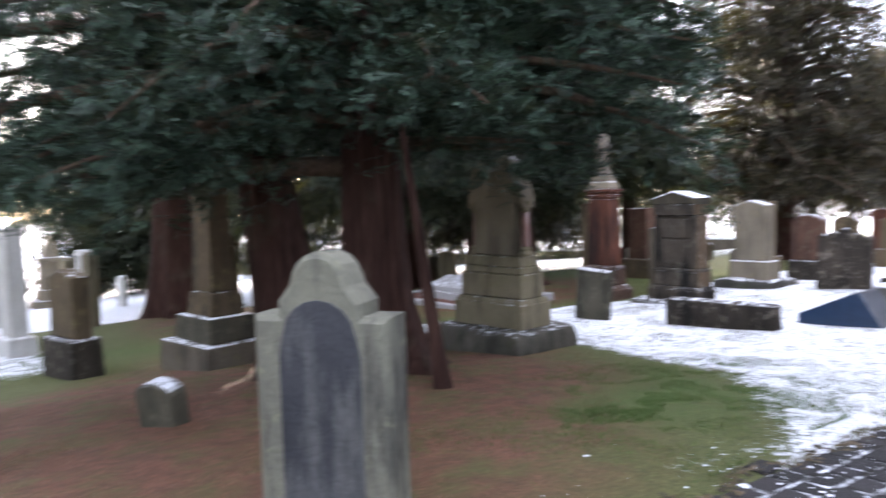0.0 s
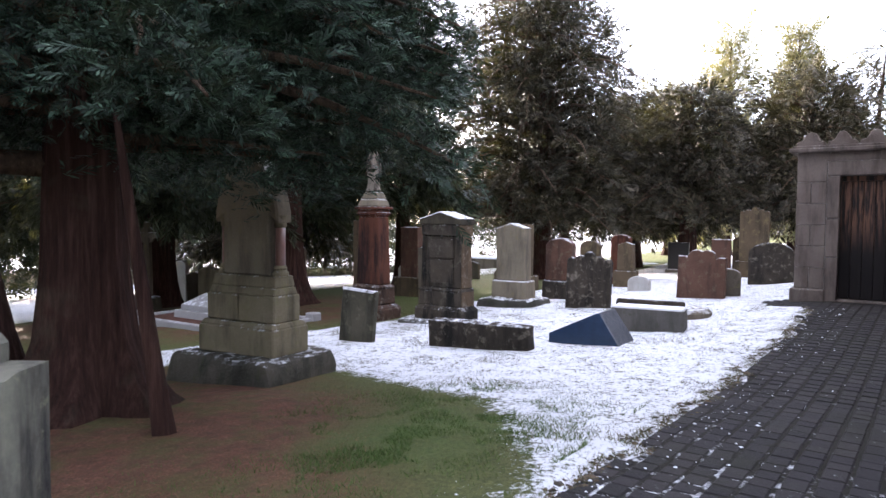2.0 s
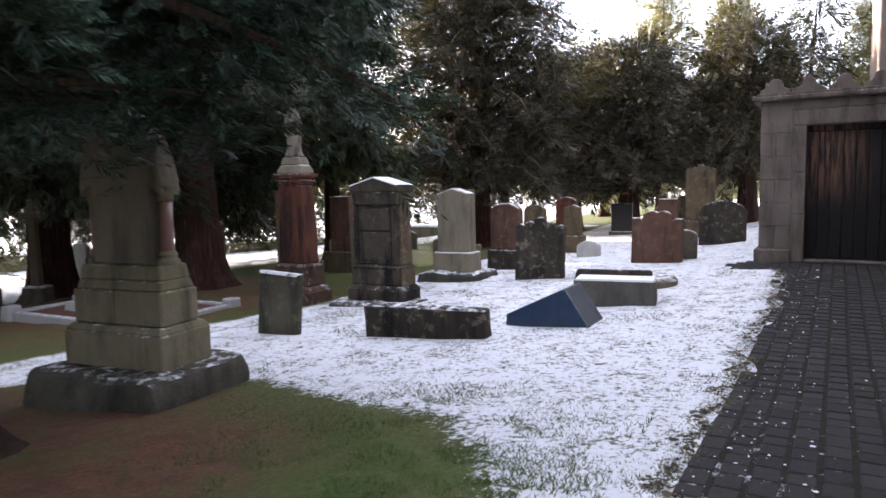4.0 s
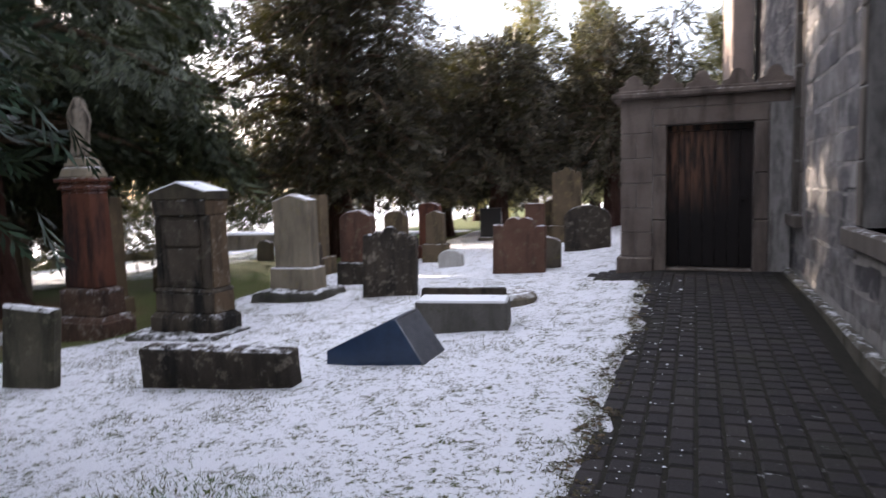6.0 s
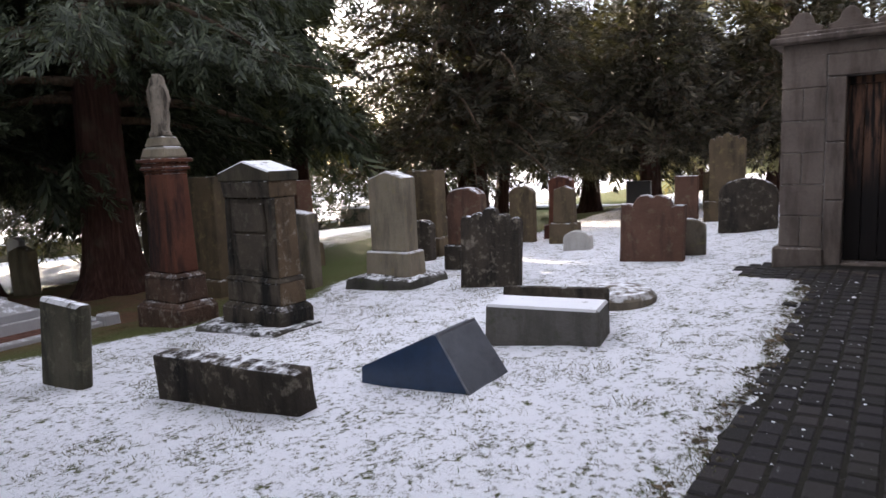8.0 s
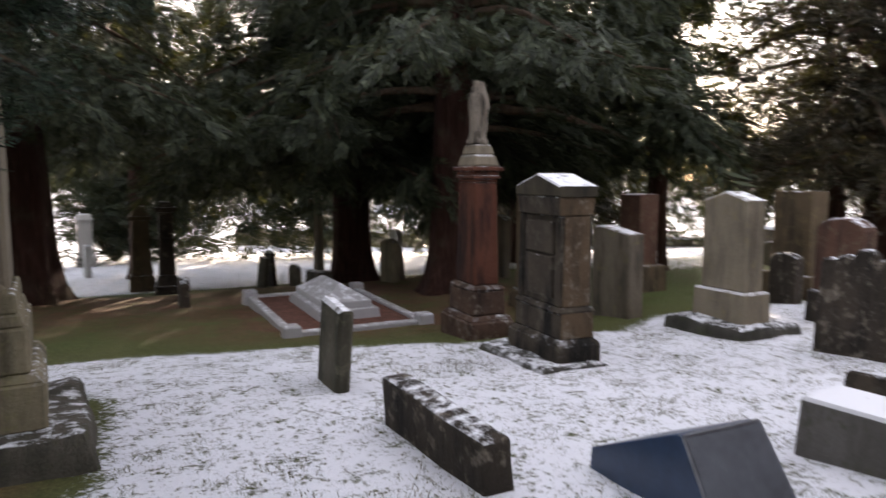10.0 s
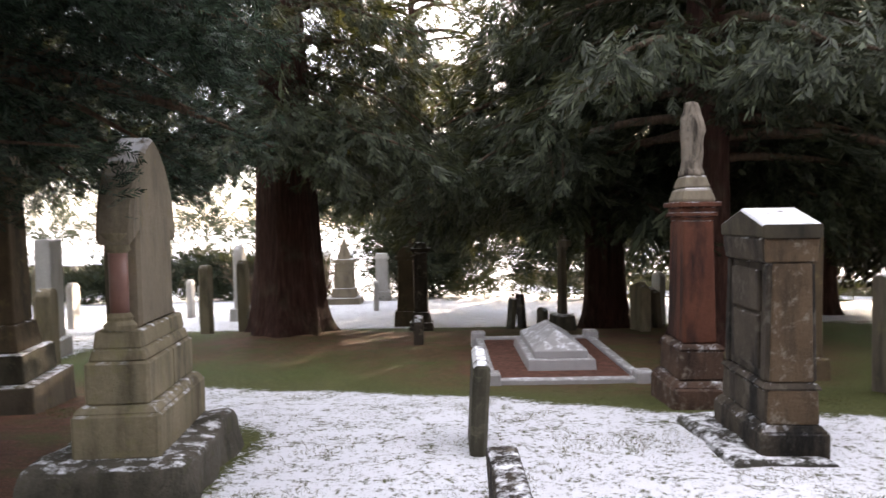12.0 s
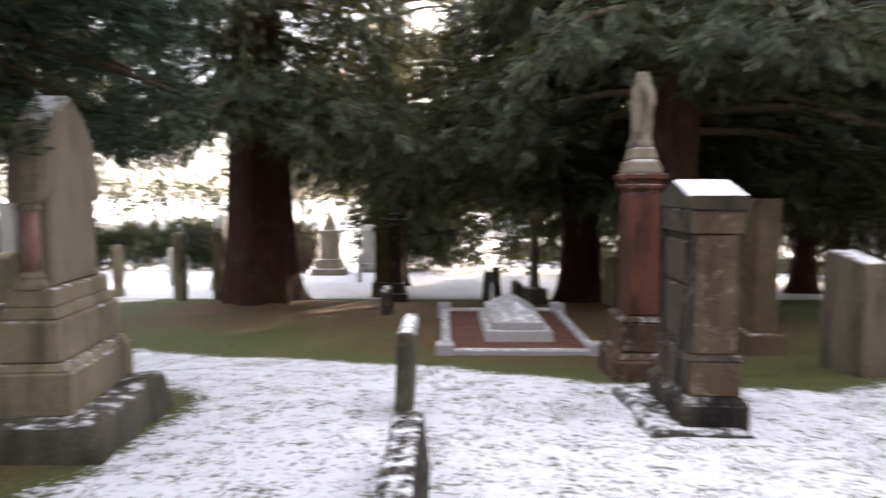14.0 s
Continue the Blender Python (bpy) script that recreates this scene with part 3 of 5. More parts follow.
def conifer(name, label, x, y, r, height, z0, reach, limbs, sprays, size, leaf, droop=0.4, power=0.6, seed=1, extra=(), lean=(0, 0), pairs=4,
            rise=0.12, bark=None, group="", spread=0.5, floor=None, flare=1.5, stems=(), gap=None, fall=-0.25, wild=0.24, bias=1.15, high=7.0, tuft=7, core=6):
    """A conifer: fluted trunk, limbs that leave it at many heights, and feathered twigs along each limb."""
    rng = np.random.default_rng(seed)
    zg = float(land(x, y))
    tree = thing(name, pose(x, y, zg), label, "tree", group)
    bm = bmesh.new()
    trunk_mesh(bm, r, height * 0.97, lean, flare, 7, seed)
    part("trunk", bm, bark or BARK, tree, smooth=True)
    for sx, sy, sr, slean, sh in stems:
        bm = bmesh.new()
        trunk_mesh(bm, sr, sh, slean, 1.35, 5, seed + sx)
        bmesh.ops.translate(bm, verts=bm.verts[:], vec=(sx, sy, 0))
        part("stem", bm, bark or BARK, tree, smooth=True)
    temps = [spray_template(pairs, rng, d, fall > 0) for d in ((0.0, 0.1, 0.25) if fall > 0 else (0.12, 0.3, 0.5))]
    curves = []
    for i in range(limbs):
        f = ((i + rng.uniform(0, 1)) / limbs)
        z = z0 + (height - z0) * f ** bias
        a = i * 2.39996 + rng.normal(0, 0.35)
        ln = reach * (1 - f) ** power * rng.uniform(0.72, 1.12) + 0.25
        if floor:
            z = max(z, floor(a) + rng.uniform(0.15, 0.9))
        dr = droop * rng.uniform(0.6, 1.3) * (1 - 0.8 * f)
        if gap and z < gap[2] and math.cos(a - gap[0]) > math.cos(gap[1]):
            continue
        if floor:
            dr = max(0.0, min(dr, (z - floor(a)) / (0.82 * ln)))
        curves.append((z, a, ln, dr, rise + 0.5 * f))
    curves += list(extra)
    bm = bmesh.new()
    centre, ways, scales = [], [], []
    total = sum(c[2] * (1.0 if c[0] < high else 0.42) for c in curves)
    for z, a, ln, dr, up in curves:
        pts, d = [], np.array([math.cos(a), math.sin(a), 0])
        sid = np.array([-math.sin(a), math.cos(a), 0])
        bend = rng.normal(0, 0.18)
        for k in range(7):
            s = k / 6
            pts.append(np.array([lean[0] * z, lean[1] * z, z]) + d * ln * s + sid * bend * ln * s * s + np.array([0, 0, ln * (up * s - (dr + up) * s * s + 0.18 * dr * s ** 4)]))
        tube(bm, [tuple(p) for p in pts], [max(0.008, 0.028 * ln * (1 - 0.93 * k / 6)) for k in range(7)], 5)
        n = max(4, int(sprays * ln * (1.0 if z < high else 0.42) / total))
        P = np.array(pts)

        def along(s):
            i0 = np.minimum((s * 6).astype(int), 5)
            fr = (s * 6 - i0)[:, None]
            t = P[i0 + 1] - P[i0]
            return P[i0] * (1 - fr) + P[i0 + 1] * fr, t / np.linalg.norm(t, axis=1)[:, None]

        # tufts along the limb, each a fan of twigs that point much the same way
        nc = max(2, n // tuft)
        s = rng.uniform(0.10, 1.0, nc) ** 0.62
        c, t = along(s)
        wide = spread * (0.35 + 0.65 * np.sin(np.pi * np.clip(s, 0, 0.93))) * min(1.0, 0.35 + ln / 4)
        off = rng.normal(0, 1, nc)
        c = c + sid * (off * wide * 0.62)[:, None] + np.array([0, 0, 1]) * (rng.normal(-0.05, 0.30, nc) * wide - 0.12 * np.abs(off) * wide)[:, None]
        w = t * rng.uniform(0.5, 1.1, nc)[:, None] + sid * (off * 0.6)[:, None] + rng.normal(0, 0.22, (nc, 3)) + np.array([0, 0, fall])
        w /= np.linalg.norm(w, axis=1)[:, None]
        k = np.repeat(np.arange(nc), tuft)
        centre.append(c[k] + rng.normal(0, 0.42 * size, (len(k), 3)))
        ways.append(w[k] + rng.normal(0, wild, (len(k), 3)))
        scales.append(rng.uniform(0.6, 1.25, len(k)) * rng.uniform(0.75, 1.2, nc)[k])
        # oversized twigs added inside the crown, to block light through it
        ni = max(3, n // core)
        c, t = along(rng.uniform(0.03, 0.85 if fall < 0.3 or core < 7 else 0.5, ni))
        centre.append(c + rng.normal(0, 0.36 * spread, (ni, 3)) * np.array([1, 1, 0.8]))
        ways.append(t + rng.normal(0, 0.8, (ni, 3)))
        scales.append(rng.uniform(1.6, 2.6, ni) * ((0.5 / size) ** 0.35 if core < 7 else 0.62))
    tagged(part("branchwork", bm, TWIG if bark is None else bark, tree, smooth=True), kind="stuff")
    c, w = np.concatenate(centre), np.concatenate(ways)
    w /= np.linalg.norm(w, axis=1)[:, None]
    u = np.cross(rng.normal(0, 0.9 if fall > 0 else 0.45, w.shape) + np.array([0, 0, 1]), w)
    u /= np.linalg.norm(u, axis=1)[:, None] + 1e-9
    q = np.cross(w, u)
    sc = size * np.concatenate(scales)
    vv, ff, base = [], [], 0
    which = rng.integers(0, 3, len(c))
    for k, (tv, tf) in enumerate(temps):
        m = which == k
        p = c[m][:, None, :] + sc[m][:, None, None] * (tv[None, :, 0:1] * w[m][:, None, :] + tv[None, :, 1:2] * u[m][:, None, :] + tv[None, :, 2:3] * q[m][:, None, :])
        vv.append(p.reshape(-1, 3))
        ff.append((tf[None] + (np.arange(m.sum()) * len(tv))[:, None, None] + base).reshape(-1, 4))
        base += m.sum() * len(tv)
    vv = np.concatenate(vv)
    crown = new("crown", mesh_np("crown", vv, np.concatenate(ff), leaf))
    crown.parent = tree
    return tree


def near_floor(a):
    """How low the near cypress may hang, by direction: high over the pointed monument."""
    a = (a + math.pi) % (2 * math.pi) - math.pi
    return 3.0 if -0.75 < a < 0.6 else 2.0 if 0.6 <= a < 2 else 1.95 if -1.6 < a <= -0.75 else 2.2 if -2.5 < a <= -1.6 else 1.85


conifer("cypress_tree", "old cypress with fluted red-brown trunk and low blue-green sprays", 3.95, 6.2, 0.30, 10.5, 2.4, 2.75, 150, 54000, 0.165, CYPRESS, 0.42, 0.4, 11,
        extra=[(2.15, -0.95, 1.9, 0.06, 0.03), (2.25, -0.70, 1.7, 0.06, 0.03), (2.2, -1.25, 2.1, 0.08, 0.03), (2.5, -0.85, 2.2, 0.10, 0.05), (2.5, -1.10, 2.4, 0.12, 0.05),
               (2.9, -1.15, 2.9, 0.12, 0.10), (3.5, -0.8, 2.9, 0.10, 0.12), (2.0, 2.9, 3.8, 0.08, 0.02), (2.8, -1.45, 2.9, 0.18, 0.12), (3.3, -1.72, 2.7, 0.2, 0.12), (3.7, -1.5, 2.8, 0.2, 0.12), (3.9, -1.2, 2.9, 0.2, 0.12),
               (3.9, -0.6, 2.9, 0.12, 0.1), (3.2, -1.25, 2.9, 0.2, 0.1), (2.6, 2.4, 3.9, 0.22, 0.1), (2.4, -2.85, 3.0, 0.25, 0.1), (3.0, 2.6, 4.2, 0.2, 0.1), (2.8, 3.1, 4.0, 0.24, 0.1),
               (3.4, 2.2, 4.0, 0.25, 0.1), (3.9, 2.8, 4.2, 0.25, 0.1), (3.6, -1.05, 2.9, 0.25, 0.1), (4.3, -0.7, 2.8, 0.15, 0.1), (4.4, 2.5, 4.0, 0.25, 0.1), (3.4, 3.3, 3.8, 0.3, 0.1)] + [(2.9 + 0.3 * k, 0.65 + 0.25 * ((k * 2) % 5), 3.4, 0.16, 0.1) for k in range(10)] + [(2.9 + 0.33 * k, 2.25 + 0.26 * ((k * 2) % 5), 4.3, 0.16, 0.1) for k in range(10)],
        pairs=5, high=4.6, floor=near_floor, gap=(-2.2, 0.42, 5.0), fall=0.3, wild=0.45, tuft=16, core=7, bias=1.9, stems=[(-0.45, 0.75, 0.32, (-0.12, 0.05), 6.0), (-0.05, -1.08, 0.045, (-0.11, 0.06), 2.3)], spread=0.6, flare=2.5)
conifer("cedar_tree", "red-barked cedar with thick ribbed trunk and hanging foliage", 5.0, 14.9, 0.68, 12, 3.0, 3.5, 80, 11500, 0.37, CEDAR, 0.5, 0.4, 12, spread=0.6, flare=1.35, floor=lambda a: 3.2, core=14)
conifer("cedar_tree", "dark cedar with drooping layered branches over the kerbed grave", 11.6, 16.6, 0.45, 12.5, 2.7, 4.9, 90, 14500, 0.38, CEDAR, 0.36, 0.5, 13, spread=0.65, floor=lambda a: 2.2)
conifer("cedar_tree", "tall cedar with flared red trunk behind the statue pedestal", 12.3, 12.7, 0.42, 12, 3.0, 4.3, 90, 11000, 0.36, CEDAR, 0.36, 0.5, 14, spread=0.6, core=12, flare=1.7, floor=lambda a: 3.6 if math.cos(a + 1.99) > 0.75 else 2.5)
conifer("cedar_tree", "slender cedar with bare red lower trunk", 18.0, 13.4, 0.22, 12.5, 3.2, 3.0, 70, 6000, 0.42, CEDAR, 0.35, 0.5, 15, spread=0.6, gap=(-0.8, 0.8, 30))
conifer("cedar_tree", "dense cedar at the back of the churchyard", 7.2, 22.5, 0.24, 12.5, 3.0, 4.2, 80, 6000, 0.50, CEDAR, 0.36, 0.45, 21, spread=0.7, pairs=3, floor=lambda a: 3.4)
# added filler tree: closes a crown gap that let sun onto the path
conifer("cedar_tree", "dense cedar added to keep sun patches off the path", 15.2, 17.4, 0.3, 12.5, 3.0, 4.2, 80, 6000, 0.50, CEDAR, 0.36, 0.45, 22, spread=0.7, pairs=3, floor=lambda a: 2.4)
conifer("cedar_tree", "cedar with high crown beyond the hedge side graves", -2.6, 18.2, 0.22, 12, 4.0, 4.0, 75, 5000, 0.50, CEDAR, 0.3, 0.45, 23, spread=0.7, pairs=3, floor=lambda a: 3.8)
conifer("yew_tree", "broad yew with many upright leaders and sunlit tips", 22.0, 10.6, 0.45, 9.8, 1.5, 3.9, 170, 17000, 0.33, YEW, 0.05, 0.30, 16, high=30, rise=0.75, fall=0.55, wild=0.3, spread=0.75,
        stems=[(0.6, -0.5, 0.2, (0.08, -0.08), 6.5), (-0.5, 0.6, 0.2, (-0.07, 0.08), 6.5)])
conifer("yew_tree", "dark spreading yew beyond the gravestones", 25.0, 6.4, 0.3, 6.2, 1.6, 3.1, 70, 7000, 0.33, YEW, 0.12, 0.5, 17, high=30, rise=0.65, fall=0.5, wild=0.3, spread=0.7)
conifer("yew_tree", "dark spreading yew beyond the gravestones", 26.5, 2.9, 0.3, 6.4, 1.5, 3.0, 70, 7000, 0.33, YEW, 0.12, 0.5, 18, high=30, rise=0.65, fall=0.5, wild=0.3, spread=0.7)
conifer("yew_tree", "dark yew beside the churchyard wall", 27.5, 9.0, 0.3, 6.8, 1.6, 3.2, 60, 4000, 0.5, YEW, 0.12, 0.55, 19, rise=0.45, spread=0.7)
conifer("yew_tree", "dark yew with low hanging boughs near the boundary", 18.3, 19.8, 0.3, 9.5, 1.8, 3.8, 90, 6000, 0.5, YEW, 0.25, 0.5, 20, rise=0.2, spread=0.7)
# unseen cedars, added to keep western sky light off the stones
for wx, wy, hh, sd in ((-7.5, 9.5, 13.5, 51), (-10.0, 2.0, 13.0, 52), (-6.5, -8.0, 12.0, 53)):
    conifer("cedar_tree", "unseen cedar added to shade the west side", wx, wy, 0.4, hh, 1.8, 4.3, 60, 3200, 0.75, CEDAR, 0.3, 0.45, sd, spread=0.8, pairs=3, group="cedars west of the church")
for gx0, gy0, hh, rr, sd in ((37.5, 7.3, 11.2, 1.9, 31), (38.0, 4.3, 11.0, 1.7, 32), (36.0, -1.6, 8.6, 1.6, 33), (41.0, 11.0, 9.5, 1.9, 34)):
    conifer("sunlit_cypress", "tall feathery cypress with golden sunlight in its leaf colour", gx0, gy0, 0.25, hh, 0.8, rr * 1.25, 100, 4200, 0.55, GOLD_SUNLIT, 0.0, 0.7, sd, high=30, rise=1.0, fall=0.9, wild=0.3, spread=0.7, group="golden cypresses beyond the wall")
conifer("spruce_tree", "thin leaning conifer above the yews", 33.0, 1.3, 0.15, 8.4, 2.5, 1.7, 26, 900, 0.55, YEW, 0.1, 0.5, 35, rise=0.35, lean=(0, -0.06), spread=0.5)


def hedge(name, label, pts, h, w, n, size, leaf, seed):
    rng = np.random.default_rng(seed)
    tv, tf = spray_template(3, rng, 0.2)
    p = np.array(pts, float)
    k = rng.integers(0, len(p) - 1, n)
    s = rng.uniform(0, 1, n)[:, None]
    c = p[k] * (1 - s) + p[k + 1] * s
    z = rng.uniform(0, 1, n) ** 0.7 * h * np.array([0.75 + 0.5 * noise.noise((a * 0.35, b * 0.35, seed)) for a, b in c])
    c = np.stack([c[:, 0] + rng.normal(0, w / 2, n), c[:, 1] + rng.normal(0, w / 2, n), z], -1)
    c[:, 2] += land(c[:, 0], c[:, 1])
    d = rng.normal(0, 1, (n, 3)) + np.array([0, 0, 0.5])
    d /= np.linalg.norm(d, axis=1)[:, None]
    u = np.cross(d, rng.normal(0, 1, (n, 3)))
    u /= np.linalg.norm(u, axis=1)[:, None]
    q = np.cross(d, u)
    sc = size * rng.uniform(0.6, 1.3, n)
    v = c[:, None, :] + sc[:, None, None] * (tv[None, :, 0:1] * d[:, None] + tv[None, :, 1:2] * u[:, None] + tv[None, :, 2:3] * q[:, None])
    f = (tf[None] + (np.arange(n) * len(tv))[:, None, None]).reshape(-1, 4)
    return tagged(new(name, mesh_np(name, v.reshape(-1, 3), f, leaf)), label, "hedge", kind="stuff")


hedge("hedge", "dark evergreen hedge along the churchyard boundary", [(-26, 25), (-12, 28), (-2, 30), (2.6, 30.5)], 2.1, 0.8, 10000, 0.65, HEDGE, 41)
hedge("hedge", "dark laurel shrubs at the back of the churchyard", [(5.6, 30.5), (9, 29.5), (14, 27), (20, 25.5), (30, 22), (38, 18)], 6.8, 1.6, 14000, 0.75, HEDGE, 42)
hedge("far_woods", "distant wood of bare and evergreen trees", [(-90, 60), (-30, 85), (20, 92), (70, 75), (110, 30), (115, -30)], 7.0, 9.0, 6000, 2.4, HEDGE, 43)
hedge("far_woods", "distant trees behind the walker", [(-90, 60), (-70, 0), (-60, -60), (0, -90), (60, -80), (115, -30)], 8.0, 9.0, 2500, 2.8, HEDGE, 44)


# ---------------------------------------------------------------- the church
def church():
    wall = part("wall_north", bmesh.new(), MORTAR)
    bm = bmesh.new()
    W = [(-3.45, -2.15, 0.85, 3.7), (1.22, 1.80, 0.80, 4.3)]          # openings: from, to, sill, head
    H, back = 6.4, -0.75
    cuts = [-7.9, W[0][0], W[0][1], W[1][0], W[1][1], 9.0]
    for k in range(0, 6, 2):
        box(bm, cuts[k], cuts[k + 1], back, 0, -0.6, H, bev=0)
    for a, b, lo, hi in W:
        box(bm, a, b, back, 0, -0.6, lo, bev=0)
        box(bm, a, b, back, 0, hi, H, bev=0)
    bm.to_mesh(wall.data)
    bm.free()
    wall.matrix_world = WALL
    tagged(wall, "grey rubble church wall with wide pale mortar joints", "wall", kind="structure")
    bm = bmesh.new()
    box(bm, -7.9, 9, -9, -8.3, -0.6, H, bev=0)
    box(bm, -7.9, -7.2, -8.3, -0.76, -0.6, H, bev=0)
    box(bm, 8.3, 9.0, -8.3, -0.76, -0.6, H, bev=0)
    w2 = part("wall_south", bm, HARL)
    w2.matrix_world = WALL
    tagged(w2, "plain outer walls of the church", "wall", kind="structure")
    bm = bmesh.new()
    prism(bm, [(0.25, H - 0.1), (0.25, H + 0.05), (-4.5, H + 3.2), (-9.3, H + 0.05), (-9.3, H - 0.1), (-4.5, H + 3.0)], -8.1, 9.2, 0)
    for v in bm.verts:
        v.co.x, v.co.y = v.co.y, v.co.x
    bmesh.ops.recalc_face_normals(bm, faces=bm.faces[:])
    ro = part("roof", bm, SLATE)
    ro.matrix_world = WALL
    tagged(ro, "pitched slate church roof", "roof", kind="structure")
    bm = bmesh.new()
    box(bm, -8.0, 1.86, 0.0, 0.13, -0.35, 0.03, bev=0.03)
    rough_up(bm, 0.03, 4, 5)
    pl = part("plinth", bm, FOOT)
    pl.matrix_world = WALL
    tagged(pl, "worn projecting stone footing of the church wall", "plinth", kind="structure")
    for i, (a, b, lo, hi) in enumerate(W):
        win = thing("window_%d" % (i + 1), WALL @ pose((a + b) / 2, 0, 0), "tall narrow church window with deep stone reveals and dark glass", "window", kind="structure")
        hw = (b - a) / 2
        bm = bmesh.new()
        box(bm, -hw - 0.28, hw + 0.28, -0.55, 0.11, lo - 0.16, lo, bev=0.015)
        part("window_sill", bm, TRIM, win)
        for sg in (-1, 1):
            bm = bmesh.new()
            x0, x1 = sorted((sg * hw, sg * (hw + 0.17)))
            z = lo
            while z < hi - 0.05:
                z2 = min(z + random.uniform(0.45, 0.75), hi)
                box(bm, x0, x1, -0.50, 0.022, z + 0.004, z2 - 0.004, bev=0.012)
                z = z2
            part("window_jamb", bm, TRIM, win)
        bm = bmesh.new()
        box(bm, -hw, hw, -0.53, -0.52, lo, hi, bev=0)
        part("pane", bm, GLASS, win)
        bm = bmesh.new()
        for k in range(-2, 3):
            box(bm, k * hw / 2.5 - 0.012, k * hw / 2.5 + 0.012, -0.518, -0.495, lo, hi, bev=0)
        zz = lo + 0.25
        while zz < hi:
            box(bm, -hw, hw, -0.516, -0.500, zz - 0.01, zz + 0.01, bev=0)
            zz += 0.32
        part("glazing_bars", bm, IRON, win)
    # far gable beyond the porch
    bm = bmesh.new()
    box(bm, 7.4, 12.5, 0.0, 0.55, -0.6, 6.6, bev=0.02)
    tw = part("wall_transept", bm, HARL)
    tw.matrix_world = WALL
    tagged(tw, "pinkish far part of the church wall", "wall", kind="structure")
    bm = bmesh.new()
    lathe(bm, [(0.05, 0), (0.05, 6.4), (0.09, 6.42), (0.11, 6.6)], 10)
    dp = part("downpipe", bm, IRON)
    dp.matrix_world = WALL @ pose(7.25, 0.1, -0.1)
    tagged(dp, "black cast iron downpipe fixed to the church wall", "pipe")
    bm = bmesh.new()
    box(bm, -0.35, 0.35, -0.2, 0.2, -0.3, 0.28, 0.02, 0.02, 0.03, 2)
    rough_up(bm, 0.02, 4)
    kb = part("corner_stone", bm, FOOT)
    kb.matrix_world = pose(4.3, 0.66, float(land(4.3, 0.7)), 0, 0, -3.6)
    tagged(kb, "low mossy guard stone at the church corner", "stone block")
    return wall


WALL_OB = church()


def porch():
    u0, u1, v1 = 1.87, 5.2, 2.28
    d0, d1, dh = 0.50, 1.65, 2.06
    st = thing("porch", WALL @ pose(u0, 0, 0), "low flat-roofed stone porch with scalloped parapet and plank door", "porch", kind="structure")
    bm = bmesh.new()
    box(bm, 0, 0.40, d1, v1, -0.2, 2.45, bev=0)
    box(bm, 0, 0.40, 0.03, d0, -0.2, 2.45, bev=0)
    box(bm, 0, 0.40, d0, d1, dh, 2.45, bev=0)
    box(bm, 0.4, u1 - u0, v1 - 0.4, v1, -0.2, 2.45, bev=0)
    box(bm, u1 - u0 - 0.4, u1 - u0, 0.03, v1 - 0.4, -0.2, 2.45, bev=0)
    part("core_wall", bm, MORTAR, st)
    # dressed blocks, course by course
    for k, z in enumerate(np.arange(0.16, 2.30, 0.36)):
        z2 = min(z + 0.36, 2.45)
        rows = [(d1 + 0.19, v1 + 0.012)] if k % 2 else [(d1 + 0.19, d1 + 0.42), (d1 + 0.42, v1 + 0.012)]
        for a, b in rows:
            bm = bmesh.new()
            box(bm, -0.014, 0.1, a + 0.003, b - 0.003, z + 0.003, z2 - 0.003, bev=0.008)
            part("ashlar_block", bm, PORCH, st)
        bm = bmesh.new()
        box(bm, 0.105, 0.9 if k % 2 else 0.6, v1 - 0.05, v1 + 0.013, z + 0.003, z2 - 0.003, bev=0.008)
        part("ashlar_block", bm, PORCH, st)
    for a, b in ((d1, d1 + 0.185), (d0 - 0.185, d0)):
        for z, z2 in ((-0.1, 0.7), (0.7, 1.35), (1.35, dh)):
            bm = bmesh.new()
            box(bm, -0.03, 0.16, a, b, z + 0.003, z2 - 0.003, bev=0.012)
            part("door_jamb", bm, PORCH, st)
    bm = bmesh.new()
    box(bm, -0.03, 0.16, d0 - 0.185, d1 + 0.185, dh + 0.003, dh + 0.24, bev=0.012)
    part("lintel", bm, PORCH, st)
    for a, b in ((0.05, 1.1), (1.1, v1 + 0.012)):
        bm = bmesh.new()
        box(bm, -0.014, 0.1, a + 0.003, b - 0.003, dh + 0.245, 2.45, bev=0.008)
        part("ashlar_block", bm, PORCH, st)
    bm = bmesh.new()
    box(bm, -0.07, 0.1, d1 + 0.17, v1 + 0.07, -0.2, 0.155, bev=0.02)
    box(bm, 0.1, 3.3, v1, v1 + 0.07, -0.2, 0.155, bev=0.02)
    part("base_course", bm, PORCH, st)
    bm = bmesh.new()
    box(bm, -0.13, u1 - u0 + 0.1, 0.03, v1 + 0.13, 2.45, 2.53, bev=0.02)
    box(bm, -0.08, u1 - u0, 0.03, v1 + 0.08, 2.53, 2.57, bev=0.01)
    part("cornice", bm, PORCH, st)
    # scalloped parapet stones, all round the roof edge
    for k in range(5):
        bm = bmesh.new()
        c = 0.26 + k * 0.46
        prism(bm, [(x + c, z) for x, z in [(-0.21, 2.57), (-0.21, 2.63), (-0.13, 2.66)] + [(0.10 * math.cos(a), 2.70 + 0.10 * math.sin(a)) for a in np.linspace(math.pi, 0, 7)] + [(0.13, 2.66), (0.21, 2.63), (0.21, 2.57)]], 0.0, 0.22, 0.01)
        for v in bm.verts:
            v.co.x, v.co.y = v.co.y, v.co.x
        bmesh.ops.recalc_face_normals(bm, faces=bm.faces[:])
        rough_up(bm, 0.012, 5)
        part("parapet_stone", bm, PORCH, st)
